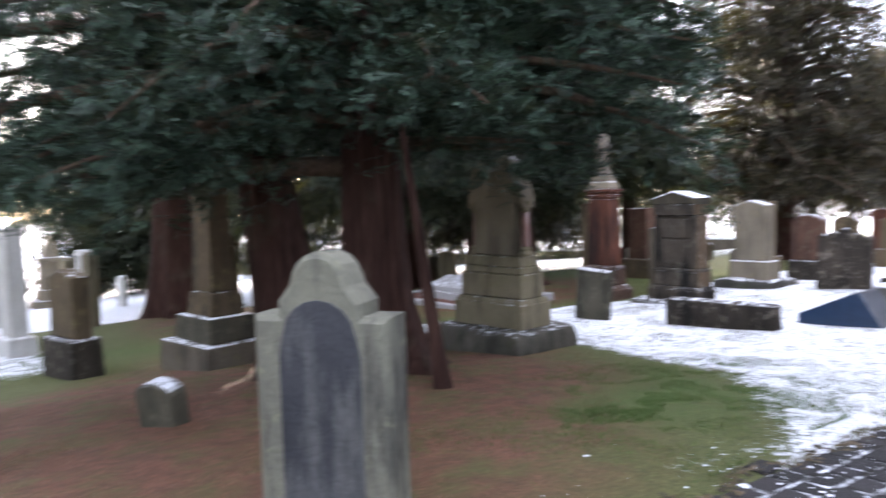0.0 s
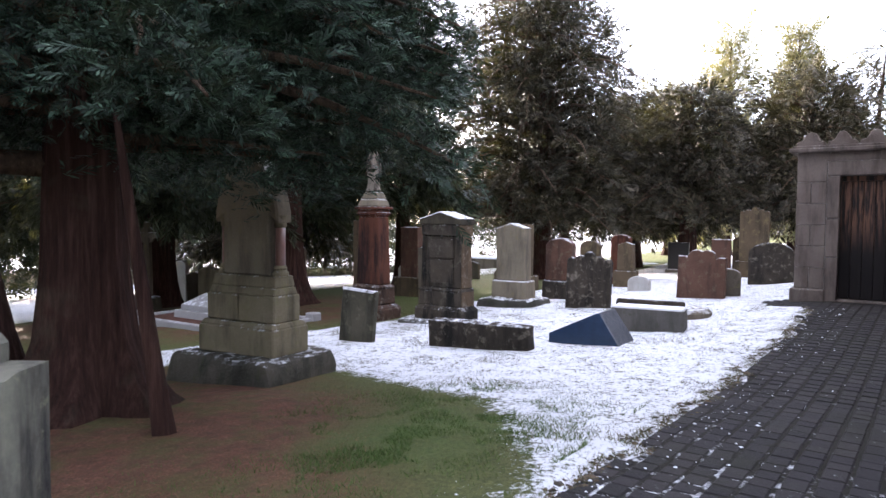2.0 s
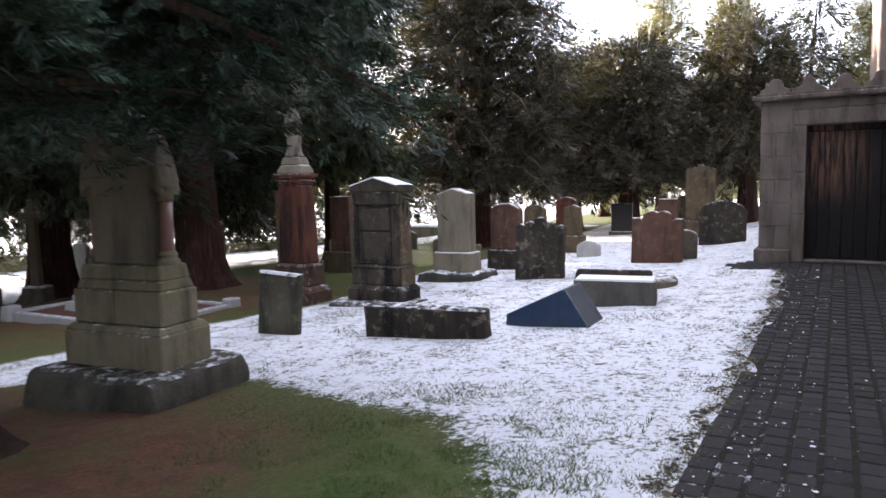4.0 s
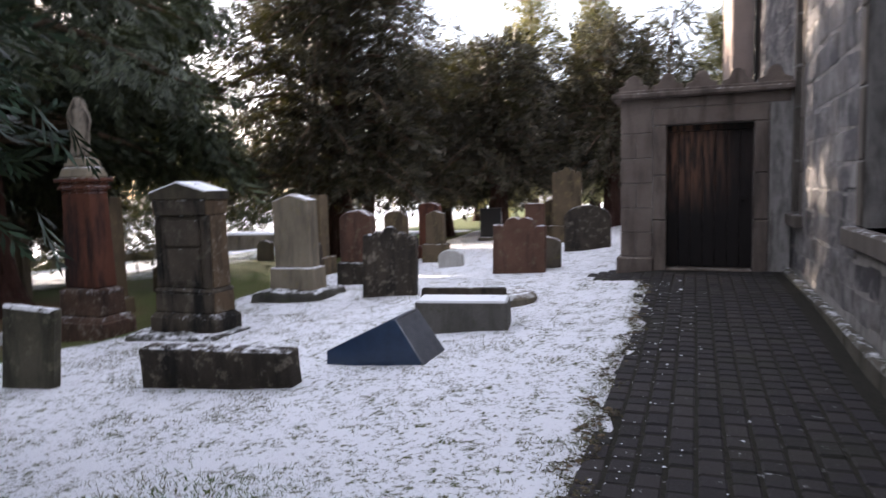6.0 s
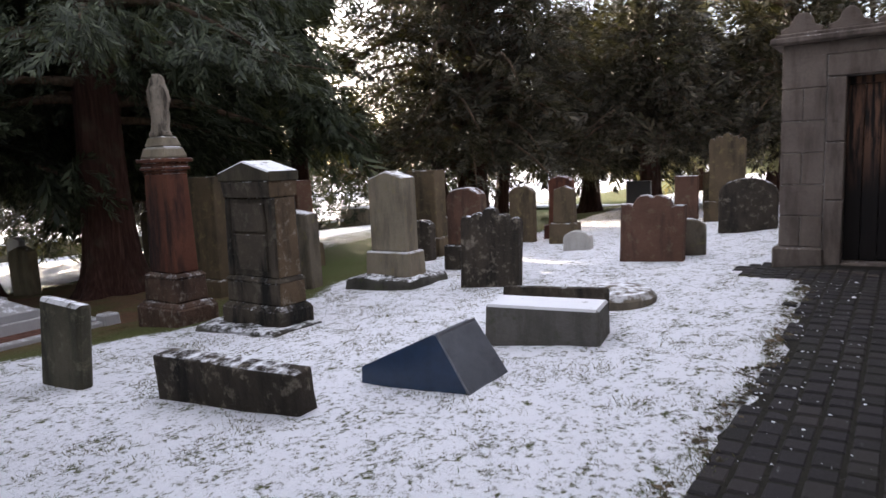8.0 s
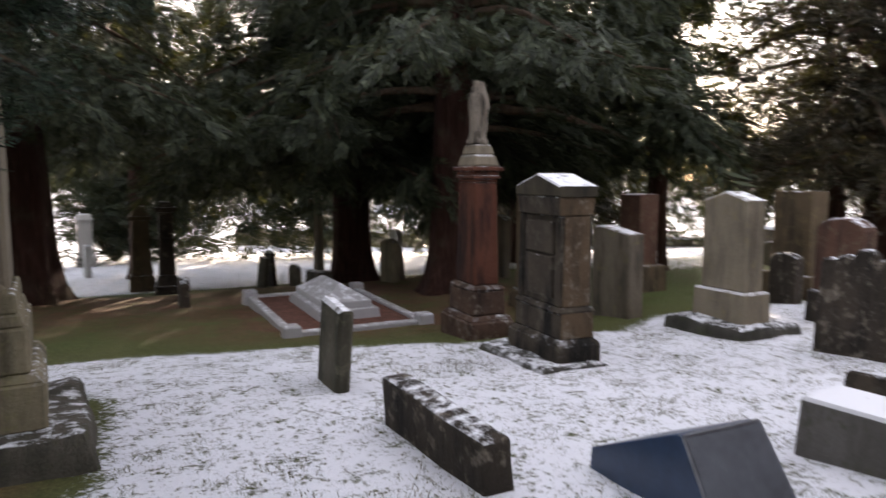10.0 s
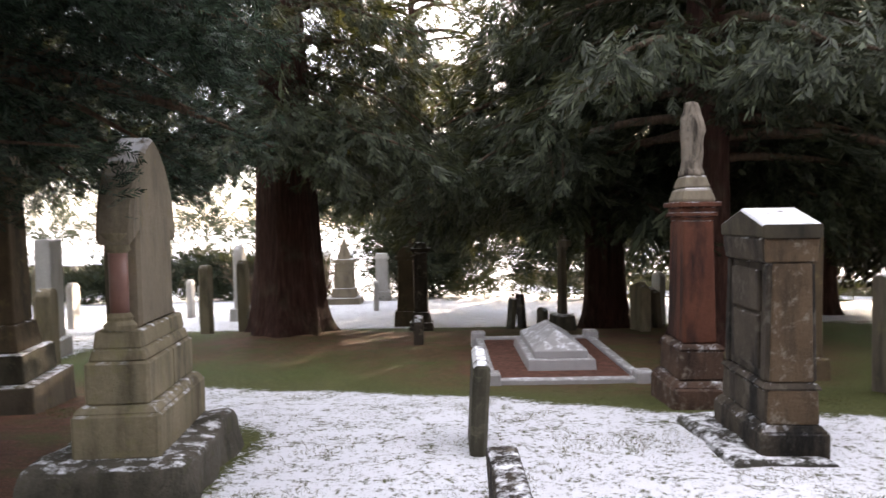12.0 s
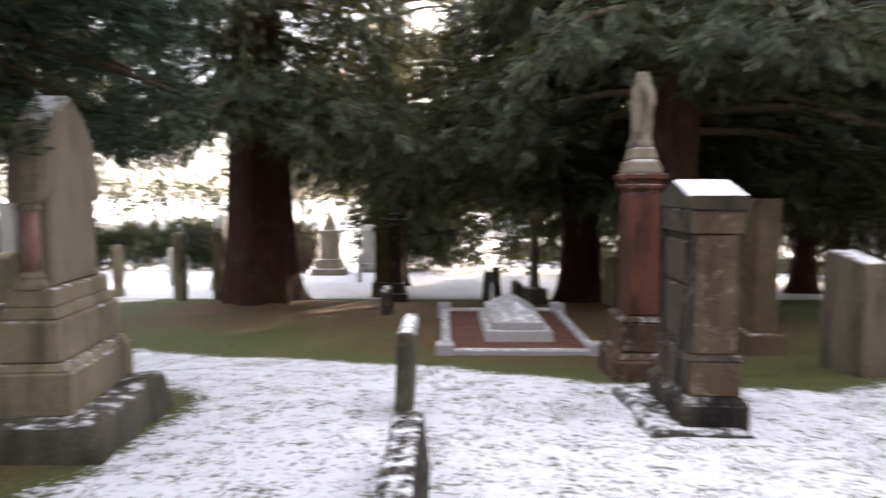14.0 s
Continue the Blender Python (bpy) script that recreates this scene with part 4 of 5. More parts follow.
    for k in range(6):
        bm = bmesh.new()
        c = 0.5 + k * 0.46
        prism(bm, [(x + c, z) for x, z in [(-0.21, 2.57), (-0.21, 2.63), (-0.13, 2.66)] + [(0.10 * math.cos(a), 2.70 + 0.10 * math.sin(a)) for a in np.linspace(math.pi, 0, 7)] + [(0.13, 2.66), (0.21, 2.63), (0.21, 2.57)]], v1 - 0.2, v1, 0.01)
        part("parapet_stone", bm, PORCH, st)
    bm = bmesh.new()
    box(bm, -0.06, 0.42, d0, d1, -0.12, 0.0, bev=0.015)
    part("threshold", bm, PORCH, st)
    dr = thing("door_1", WALL @ pose(u0 + 0.17, 0, 0), "closed dark plank door with paler upper boards", "door", kind="structure")
    n = 7
    for k in range(n):
        bm = bmesh.new()
        a, b = d0 + (d1 - d0) * k / n, d0 + (d1 - d0) * (k + 1) / n
        box(bm, 0, 0.05, a + 0.002, b - 0.002, 0.01, dh - 0.09, bev=0.006)
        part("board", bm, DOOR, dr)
    bm = bmesh.new()
    box(bm, -0.015, 0.06, d0, d1, dh - 0.085, dh, bev=0.006)
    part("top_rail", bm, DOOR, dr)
    bm = bmesh.new()
    lathe(bm, [(0.03, 0), (0.03, 0.01), (0.012, 0.015), (0.012, 0.05), (0.028, 0.055), (0.022, 0.085)], 10)
    bmesh.ops.rotate(bm, verts=bm.verts[:], cent=(0, 0, 0), matrix=Matrix.Rotation(radians(-90), 3, "Y"))
    bmesh.ops.translate(bm, verts=bm.verts[:], vec=(0, d0 + 0.12, 1.0))
    part("door_handle", bm, IRON, dr)


porch()


# ---------------------------------------------------------------- gravestones and monuments
def headstone(label, x, y, w, h, t, style, material, base=None, rz=-90.0, tilt=(0, 0), dz=0.0, footing=None, base_mat=None, name="gravestone", top_taper=0.0, bev=0.018, group=""):
    """A slab with a shaped top on an optional plinth (width, height, depth) and a rough footing (width, depth, height)."""
    z = float(land(x, y)) + dz
    ob = thing(name, pose(x, y, z) @ pose(0, 0, 0, 0, 0, rz) @ pose(0, 0, 0, tilt[0], tilt[1], 0), label, "gravestone", group)
    z0 = -0.15
    if footing:
        fw, fd, fh = footing
        bm = bmesh.new()
        box(bm, -fw / 2, fw / 2, -fd / 2, fd / 2, -0.2, fh, 0.06, 0.06, 0.05, 2)
        rough_up(bm, 0.06, 3.0, 3)
        rough_up(bm, 0.02, 8)
        part("footing", bm, ROCK, ob, "rough footing stones dusted with snow", True)
        z0 = fh - 0.03
    if base:
        bw, bh, bd = base
        bm = bmesh.new()
        box(bm, -bw / 2, bw / 2, -bd / 2, bd / 2, z0, z0 + bh + (0.15 if not footing else 0.03), 0.012, 0.012, 0.02)
        part("plinth", bm, base_mat or material, ob)
        z0 = z0 + bh + (0.15 if not footing else 0.03)
    bm = bmesh.new()
    prism(bm, top_outline(style, w, z0 + 0.001, h), -t / 2, t / 2, bev)
    if top_taper:
        for v in bm.verts:
            k = 1 - top_taper * max(0, (v.co.z - z0) / (h - z0))
            v.co.x *= k
            v.co.y *= k
    part("slab", bm, material, ob)
    return ob


# the near headstone by the path
headstone("weathered blue-grey headstone with rounded top and pale lichen runs", 1.93, 3.42, 0.64, 1.16, 0.20, "shoulder", NEAR, rz=-57, dz=-0.0, bev=0.025)
bm = bmesh.new()
prism(bm, [(0.19, -0.02), (0.19, 0.72)] + [(0.17 * math.cos(a), 0.80 + 0.16 * math.sin(a)) for a in np.linspace(0.1, math.pi - 0.1, 9)] + [(-0.19, 0.72), (-0.19, -0.02)], -0.105, -0.08, 0.002)
NEAR_STONE_PANEL = part("inscription_panel", bm, NEAR_PANEL, [o for o in scene.objects if o.name == "gravestone"][0], "blue-grey worn inscription panel")
# row by the path
headstone("small upright algae-stained slab leaning slightly in snow", 8.28, 7.10, 0.60, 0.74, 0.13, "flat", MOSSY, rz=-91, tilt=(-3, 3), bev=0.03)
headstone("pale gabled headstone on snow-dusted rough footing", 13.15, 7.10, 0.64, 1.66, 0.30, "gable", PALE, base=(0.80, 0.34, 0.42), rz=-91, footing=(1.28, 1.05, 0.17), tilt=(0, -0.5))
headstone("dark pitted headstone with scalloped top", 13.05, 5.50, 0.84, 1.06, 0.16, "scallop", DARK, rz=-88, tilt=(-2, 1), bev=0.02)
headstone("brown headstone with segmental top on dark plinth", 14.65, 6.72, 0.60, 1.32, 0.28, "round", RUST, base=(0.72, 0.40, 0.40), base_mat=DARK, rz=-90)
headstone("red sandstone headstone on stepped plinth", 18.9, 6.75, 0.52, 1.34, 0.24, "round", RED, base=(0.72, 0.30, 0.40), rz=-90)
headstone("wide rust-brown headstone with paired scrolls", 15.15, 3.92, 0.92, 0.94, 0.16, "ears", RUST, rz=-93, tilt=(-2, 1))
headstone("thin slate-grey stone leaning against another stone", 15.75, 3.52, 0.5, 0.62, 0.08, "round", GREY, rz=-80, tilt=(20, 0))
headstone("low white block grave marker with curved top", 16.75, 5.62, 0.5, 0.36, 0.22, "round", WHITE, rz=-86)
headstone("tapered stepped brown marker stone", 17.9, 6.3, 0.42, 1.15, 0.26, "gable", BROWN, base=(0.58, 0.42, 0.36), rz=-90, top_taper=0.1)
headstone("black polished granite headstone", 23.6, 6.35, 0.66, 1.0, 0.12, "flat", BLACK, base=(0.8, 0.12, 0.3), base_mat=GREY, rz=-90)
headstone("dark arched headstone dusted with snow beside the porch", 18.7, 3.05, 1.0, 1.0, 0.2, "round", DARK, rz=-92, tilt=(-3, 0))
headstone("tall brown headstone with carved crest", 21.4, 3.8, 0.74, 1.95, 0.26, "scallop", BROWN, base=(0.95, 0.45, 0.45), rz=-90)
headstone("plain red-brown slab behind other stones", 20.8, 4.55, 0.5, 1.1, 0.14, "flat", RUST, rz=-90)
headstone("dark brown slab with sunlit edge", 18.2, 7.35, 0.55, 1.2, 0.2, "round", BROWN, rz=-90)
headstone("grey headstone with slanted snowy top", 12.85, 8.75, 0.80, 1.28, 0.26, "slant", GREY, rz=-92, tilt=(0, -1))
headstone("tall dark slab with mossy yellow edge", 12.55, 10.35, 0.66, 1.95, 0.30, "flat", BROWN, base=(0.82, 0.3, 0.45), rz=-90)
headstone("broad brown pedestal headstone", 16.4, 8.6, 0.66, 1.72, 0.40, "flat", BROWN, base=(0.9, 0.42, 0.6), rz=-90)
headstone("dark red-brown pedestal stone with capped top", 15.4, 11.15, 0.55, 1.80, 0.45, "flat", RUST, base=(0.85, 0.5, 0.7), base_mat=BROWN, rz=-90)
headstone("small pale rounded headstone", 16.8, 12.4, 0.5, 0.72, 0.14, "round", WHITE, rz=-90)
headstone("small dark rounded stone behind the pale headstone", 15.6, 8.2, 0.45, 0.78, 0.2, "round", DARK, rz=-90)
headstone("low green boulder-like stone in needle litter", 1.95, 6.0, 0.34, 0.36, 0.18, "round", MOSSY, rz=-60, tilt=(8, 0))
# beyond the cedar and along the north side
headstone("slim yellow lichened headstone", 3.0, 16.0, 0.42, 1.5, 0.2, "round", BUFF, rz=-84)
headstone("slim yellow lichened headstone with carved top", 3.55, 16.8, 0.40, 1.65, 0.2, "scallop", BUFF, rz=-84)
headstone("tall white headstone in the sun", 2.2, 21.0, 0.6, 2.2, 0.25, "gothic", WHITE, base=(0.8, 0.4, 0.5), rz=-84)
headstone("small dark headstone near the cross", 9.55, 16.9, 0.34, 0.72, 0.1, "flat", MOSSY, rz=-75, tilt=(-4, 4))
headstone("small dark headstone near the cross", 9.85, 17.2, 0.36, 0.80, 0.1, "flat", DARK, rz=-75, tilt=(3, -3))
headstone("low rounded headstone near the cross", 10.2, 16.4, 0.4, 0.5, 0.12, "round", MOSSY, rz=-75)
headstone("pale headstone under the trees", 13.2, 17.8, 0.5, 1.25, 0.15, "round", WHITE, rz=-85)
headstone("grey headstone leaning under the cedar", 12.55, 16.2, 0.55, 0.9, 0.15, "gable", GREY, rz=-70, tilt=(6, 0))
headstone("grey headstone among the trees", 14.3, 14.3, 0.6, 1.4, 0.18, "round", GREY, rz=-90)
headstone("yellow mossy headstone under the cedar", 11.9, 14.9, 0.6, 0.95, 0.2, "gable", BUFF, rz=-85)
headstone("white headstone in the sunlit grass", 1.7, 12.6, 0.5, 1.9, 0.24, "flat", WHITE, base=(0.7, 0.3, 0.4), rz=-80)
headstone("brown headstone in dappled sun", 2.05, 10.2, 0.62, 1.35, 0.22, "gable", BROWN, base=(0.8, 0.5, 0.4), base_mat=DARK, rz=-75)
headstone("yellow lichened headstone in dappled sun", 2.35, 11.4, 0.4, 1.2, 0.2, "round", BUFF, rz=-75)
for x, y, h in ((0.6, 18.2, 1.3), (1.3, 20.5, 1.1), (-0.5, 16.0, 1.5), (-1.5, 19.0, 1.2), (0.2, 22.5, 1.2), (5.8, 24.0, 1.0), (-3, 15, 1.3)):
    headstone("pale headstone standing in sunlit snow", x, y, 0.5, h, 0.16, "round", WHITE if h < 1.25 else BUFF, rz=-82, group="far headstones")
for x, y, h, m in ((19.8, 10.4, 0.7, GREY), (21.0, 12.6, 0.6, PALE), (18.6, 10.2, 0.55, GREY), (28.5, 4.8, 0.9, GREY), (24.5, 4.6, 1.1, BROWN), (7.6, 13.4, 0.5, DARK)):
    headstone("small weathered headstone in the back row", x, y, 0.5, h, 0.16, "round", m, rz=-90, group="back row headstones")


def stepped_monument(label, x, y, layers, material, rz=-90.0, dz=0.0, mats=None, name="monument", cap=None):
    """Blocks one on another: rows of name, width, depth, height, taper."""
    ob = thing(name, pose(x, y, float(land(x, y)) + dz, 0, 0, rz), label, "monument")
    z = -0.2
    for i, (nm, w, d, h, tp) in enumerate(layers):
        bm = bmesh.new()
        z1 = z + h + (0.2 if i == 0 else 0)
        box(bm, -w / 2, w / 2, -d / 2, d / 2, z, z1, tp, tp, min(0.02, h * 0.2), 2)
        part(nm, bm, (mats or {}).get(nm, material), ob)
        z = z1 + 0.0005
    return ob, z


# pointed monument with pink shafts
def gothic_monument():
    x, y = 5.92, 6.53
    ob = thing("gothic_monument", pose(x, y, float(land(x, y)) + 0.04, 0, 0, -85.5) @ Matrix.Diagonal((0.83, 1.22, 0.985, 1)), "pointed pale sandstone monument with pink granite shafts on stepped plinth", "monument")
    zb = -0.145 - float(land(x, y))
    bm = bmesh.new()
    box(bm, -0.85, 0.92, -0.50, 0.46, -0.25, zb - 0.01, 0.10, 0.08, 0.05, 2)
    rough_up(bm, 0.05, 2.6, 4)
    rough_up(bm, 0.03, 7)
    part("footing", bm, FOOT, ob, "rough mossy footing slabs", True)
    bm = bmesh.new()
    box(bm, -0.62, 0.62, -0.225, 0.225, zb - 0.02, zb + 0.27, bev=0.015)
    box(bm, -0.615, 0.615, -0.22, 0.22, zb + 0.271, zb + 0.32, 0.04, 0.03, 0.01)
    part("base", bm, BUFF, ob)
    for a, b in ((-0.56, -0.02), (-0.017, 0.56)):
        bm = bmesh.new()
        box(bm, a, b, -0.165, 0.165, zb + 0.32, zb + 0.60, 0.0, 0.0, 0.015)
        part("plinth_block", bm, BUFF, ob)
    bm = bmesh.new()
    box(bm, -0.545, 0.545, -0.15, 0.15, zb + 0.60, zb + 0.68, 0.02, 0.02, 0.012)
    box(bm, -0.525, 0.525, -0.128, 0.128, zb + 0.68, zb + 0.80, 0.02, 0.01, 0.012)
    part("weathering", bm, BUFF, ob)
    bm = bmesh.new()
    o = [(0.38, zb + 0.80), (0.38, zb + 1.42)] + top_outline("gothic", 1.04, zb + 1.43, 2.09 + zb)[1:-1] + [(-0.38, zb + 1.42), (-0.38, zb + 0.80)]
    prism(bm, o, -0.095, 0.095, 0.02)
    part("slab", bm, PALE, ob)
    for sg in (-1, 1):
        cx = sg * 0.45
        bm = bmesh.new()
        lathe(bm, [(0.085, zb + 0.80), (0.085, zb + 0.83), (0.062, zb + 0.86), (0.07, zb + 0.88), (0.052, zb + 0.91)], 14, cx, 0)
        part("shaft_base", bm, BUFF, ob)
        bm = bmesh.new()
        lathe(bm, [(0.05, zb + 1.30), (0.065, zb + 1.32), (0.06, zb + 1.35), (0.095, zb + 1.42), (0.095, zb + 1.43)], 14, cx, 0)
        part("capital", bm, BUFF, ob)
        bm = bmesh.new()
        lathe(bm, [(0.05, zb + 0.91), (0.05, zb + 1.30)], 16, cx, 0)
        part("shaft", bm, PINK, ob, "polished pink granite shaft", True)


gothic_monument()

# pedimented monument with snowy cap
def pediment_monument():
    x, y = 10.57, 7.07
    zb = -0.42 - float(land(x, y))
    ob = thing("pedimented_monument", pose(x, y, float(land(x, y)), 0, 0, -93.5) @ Matrix.Diagonal((0.82, 1.22, 1, 1)), "blackened sandstone monument with pedimented snow-topped cap", "monument")
    bm = bmesh.new()
    box(bm, -0.88, 0.86, -0.48, 0.26, -0.2, zb + 0.03, 0.10, 0.08, 0.05, 2)
    rough_up(bm, 0.05, 3.0, 3)
    rough_up(bm, 0.02, 8)
    part("footing", bm, ROCK, ob, "flat rough footing stone with snow", True)
    bm = bmesh.new()
    box(bm, -0.60, 0.60, -0.20, 0.20, zb, zb + 0.20, 0.0, 0.0, 0.015)
    box(bm, -0.595, 0.595, -0.195, 0.195, zb + 0.20, zb + 0.25, 0.05, 0.04, 0.01)
    part("base", bm, SOOT_SHADE, ob)
    bm = bmesh.new()
    box(bm, -0.53, 0.53, -0.16, 0.16, zb + 0.25, zb + 0.50, 0.012, 0.005, 0.015)
    box(bm, -0.545, 0.545, -0.175, 0.175, zb + 0.50, zb + 0.55, 0.03, 0.03, 0.012)
    part("plinth", bm, SOOT_SHADE, ob)
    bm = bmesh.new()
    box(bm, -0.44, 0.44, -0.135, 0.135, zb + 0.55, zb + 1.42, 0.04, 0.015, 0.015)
    part("die", bm, SOOT_SHADE, ob)
    for a, b in ((zb + 0.62, zb + 1.02), (zb + 1.05, zb + 1.36)):
        bm = bmesh.new()
        box(bm, -0.33, 0.33, -0.150, -0.12, a, b, 0.02, 0, 0.008)
        part("panel", bm, SOOT_SHADE, ob, "raised inscription panel")
    for sg in (-1, 1):
        bm = bmesh.new()
        box(bm, sg * 0.435 - 0.06, sg * 0.435 + 0.06, -0.152, 0.152, zb + 0.552, zb + 1.419, 0.012, 0.014, 0.014)
        part("pilaster", bm, SOOT_SHADE, ob)
        # lichened ends lighter than the dark front: lit and shaded sides set by colour
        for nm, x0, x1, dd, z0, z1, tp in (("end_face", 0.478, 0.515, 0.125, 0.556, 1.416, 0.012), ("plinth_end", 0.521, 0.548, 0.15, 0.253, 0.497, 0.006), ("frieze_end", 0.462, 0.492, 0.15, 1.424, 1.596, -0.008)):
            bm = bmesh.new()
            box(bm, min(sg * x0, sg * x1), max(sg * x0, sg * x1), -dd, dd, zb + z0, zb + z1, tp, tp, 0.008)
            part(nm, bm, LICHENED, ob, "brown end stone with pale lichen and a lit-side tone")
    bm = bmesh.new()
    box(bm, -0.465, 0.465, -0.155, 0.155, zb + 1.42, zb + 1.60, -0.02, -0.015, 0.012)
    part("frieze", bm, SOOT_SHADE, ob)
    bm = bmesh.new()
    prism(bm, [(0.52, zb + 1.60), (0.52, zb + 1.70), (0, zb + 1.82), (-0.52, zb + 1.70), (-0.52, zb + 1.60)], -0.175, 0.175, 0.015)
    part("cap", bm, CAP, ob, "shallow gabled cap with snow")


pediment_monument()


# red pedestal with a worn statue
def statue_monument():
    x, y = 10.55, 8.62
    zb = -0.62 - float(land(x, y))
    ob = thing("statue_pedestal", pose(x, y, float(land(x, y)), 0, 0, -93), "tall tapering red sandstone pedestal with pale moulded cap", "monument")
    bm = bmesh.new()
    box(bm, -0.42, 0.42, -0.30, 0.30, min(zb, -0.05) - 0.05, zb + 0.30, 0.0, 0.0, 0.02)
    box(bm, -0.41, 0.41, -0.29, 0.29, zb + 0.30, zb + 0.36, 0.05, 0.05, 0.015)
    part("base", bm, LICHENED_RUST, ob)
    bm = bmesh.new()
    box(bm, -0.34, 0.34, -0.225, 0.225, zb + 0.36, zb + 0.66, 0.012, 0.012, 0.02)
    box(bm, -0.345, 0.345, -0.23, 0.23, zb + 0.66, zb + 0.71, 0.05, 0.05, 0.012)
    part("plinth", bm, LICHENED_RUST, ob)
    bm = bmesh.new()
    box(bm, -0.27, 0.27, -0.165, 0.165, zb + 0.71, zb + 1.92, 0.035, 0.02, 0.025, 2)
    part("shaft", bm, RED, ob)
    bm = bmesh.new()
    for k, (o, z0, z1) in enumerate(((0.0, 1.92, 1.96), (0.03, 1.96, 2.00), (0.015, 2.00, 2.05), (0.055, 2.05, 2.10))):
        box(bm, -0.235 - o, 0.235 + o, -0.145 - o, 0.145 + o, zb + z0, zb + z1, 0, 0, 0.008)
    part("cornice", bm, RED, ob)
    bm = bmesh.new()
    box(bm, -0.26, 0.26, -0.17, 0.17, zb + 2.10, zb + 2.24, 0.05, 0.04, 0.03, 2)
    box(bm, -0.20, 0.20, -0.13, 0.13, zb + 2.24, zb + 2.36, 0.05, 0.03, 0.02, 2)
    part("cap", bm, PALE, ob)
    # the statue: one worn draped shape
    bm = bmesh.new()
    rows = [(0.15, 0.11, 0.0), (0.15, 0.11, 0.05), (0.125, 0.10, 0.07), (0.115, 0.095, 0.18), (0.13, 0.105, 0.32), (0.145, 0.11, 0.45), (0.135, 0.10, 0.54), (0.10, 0.085, 0.62), (0.075, 0.075, 0.69), (0.05, 0.05, 0.735)]
    rings = []
    for rx, ry, z in rows:
        rings.append([bm.verts.new((rx * math.cos(a) * (1 + 0.10 * math.sin(5 * a + z * 4)), ry * math.sin(a) * (1 + 0.10 * math.sin(5 * a + z * 4)), z)) for a in np.linspace(0, 2 * math.pi, 21)[:-1]])
    for a, b in zip(rings, rings[1:]):
        for k in range(20):
            bm.faces.new((a[k], a[(k + 1) % 20], b[(k + 1) % 20], b[k]))
    bm.faces.new(rings[-1])
    bm.faces.new(rings[0][::-1])
    rough_up(bm, 0.022, 8, 1)
    st = part("statue", bm, STATUE, smooth=True)
    st.matrix_world = pose(x, y, float(land(x, y)) + zb + 2.36, 0, 0, -93)
    tagged(st, "worn pale draped stone statue on the red pedestal", "statue")


statue_monument()

# monument under the near cypress, dark against the light
stepped_monument("tall mossy pedestal monument on wide stepped base", 3.4, 8.95, [("lower_step", 1.15, 0.9, 0.34, 0.02), ("upper_step", 0.86, 0.62, 0.30, 0.02), ("plinth", 0.62, 0.42, 0.28, 0.04),
                 ("shaft", 0.46, 0.30, 1.55, 0.03), ("cornice", 0.56, 0.40, 0.10, -0.02), ("cap", 0.50, 0.34, 0.22, 0.12)], BROWN, rz=-80, mats={"lower_step": GREY, "upper_step": MOSSY})
# pair of pillars
stepped_monument("slim square stone pillar with round cap", 7.55, 16.5, [("base", 0.56, 0.56, 0.22, 0.03), ("plinth", 0.44, 0.44, 0.22, 0.05), ("shaft", 0.31, 0.31, 1.30, 0.02), ("capital", 0.36, 0.36, 0.10, -0.05), ("cap", 0.30, 0.30, 0.12, 0.06)], DARK, name="stone_pillar")
stepped_monument("brown pedestal with rounded top", 7.12, 18.3, [("base", 0.66, 0.6, 0.40, 0.04), ("shaft", 0.48, 0.42, 1.25, 0.03), ("cornice", 0.56, 0.5, 0.10, 0.0), ("cap", 0.46, 0.40, 0.22, 0.10)], BROWN, name="stone_pillar")
stepped_monument("pale obelisk-topped monument standing in bright snow", 4.3, 27.2, [("step", 1.3, 1.3, 0.28, 0.03), ("base", 0.95, 0.95, 0.35, 0.05), ("die", 0.72, 0.72, 0.95, 0.03), ("cornice", 0.86, 0.86, 0.14, 0.05), ("spire", 0.5, 0.5, 0.75, 0.21)], PALE)
stepped_monument("white carved monument in bright snow", 5.6, 28.6, [("base", 0.8, 0.7, 0.4, 0.05), ("die", 0.55, 0.5, 1.3, 0.02), ("cap", 0.66, 0.6, 0.2, 0.1)], WHITE)


def cross():
    x, y = 10.42, 15.2
    ob = thing("stone_cross", pose(x, y, float(land(x, y)), 0, 0, -70), "slender grey stone wheel cross on block base", "cross")
    bm = bmesh.new()
    box(bm, -0.28, 0.28, -0.22, 0.22, -0.2, 0.35, 0.05, 0.05, 0.03)
    part("base", bm, MOSSY, ob)
    bm = bmesh.new()
    box(bm, -0.10, 0.10, -0.07, 0.07, 0.35, 2.08, 0.03, 0.02, 0.012)
    part("shaft", bm, GREY, ob)
    bm = bmesh.new()
    box(bm, -0.26, 0.26, -0.055, 0.055, 1.70, 1.84, 0, 0, 0.012)
    part("arms", bm, GREY, ob)
    bm = bmesh.new()
    prism(bm, arc(0, 1.77, 0.20, 0, 358, 24)[:-1] , -0.03, 0.03, 0.006)
    part("wheel", bm, GREY, ob)


cross()


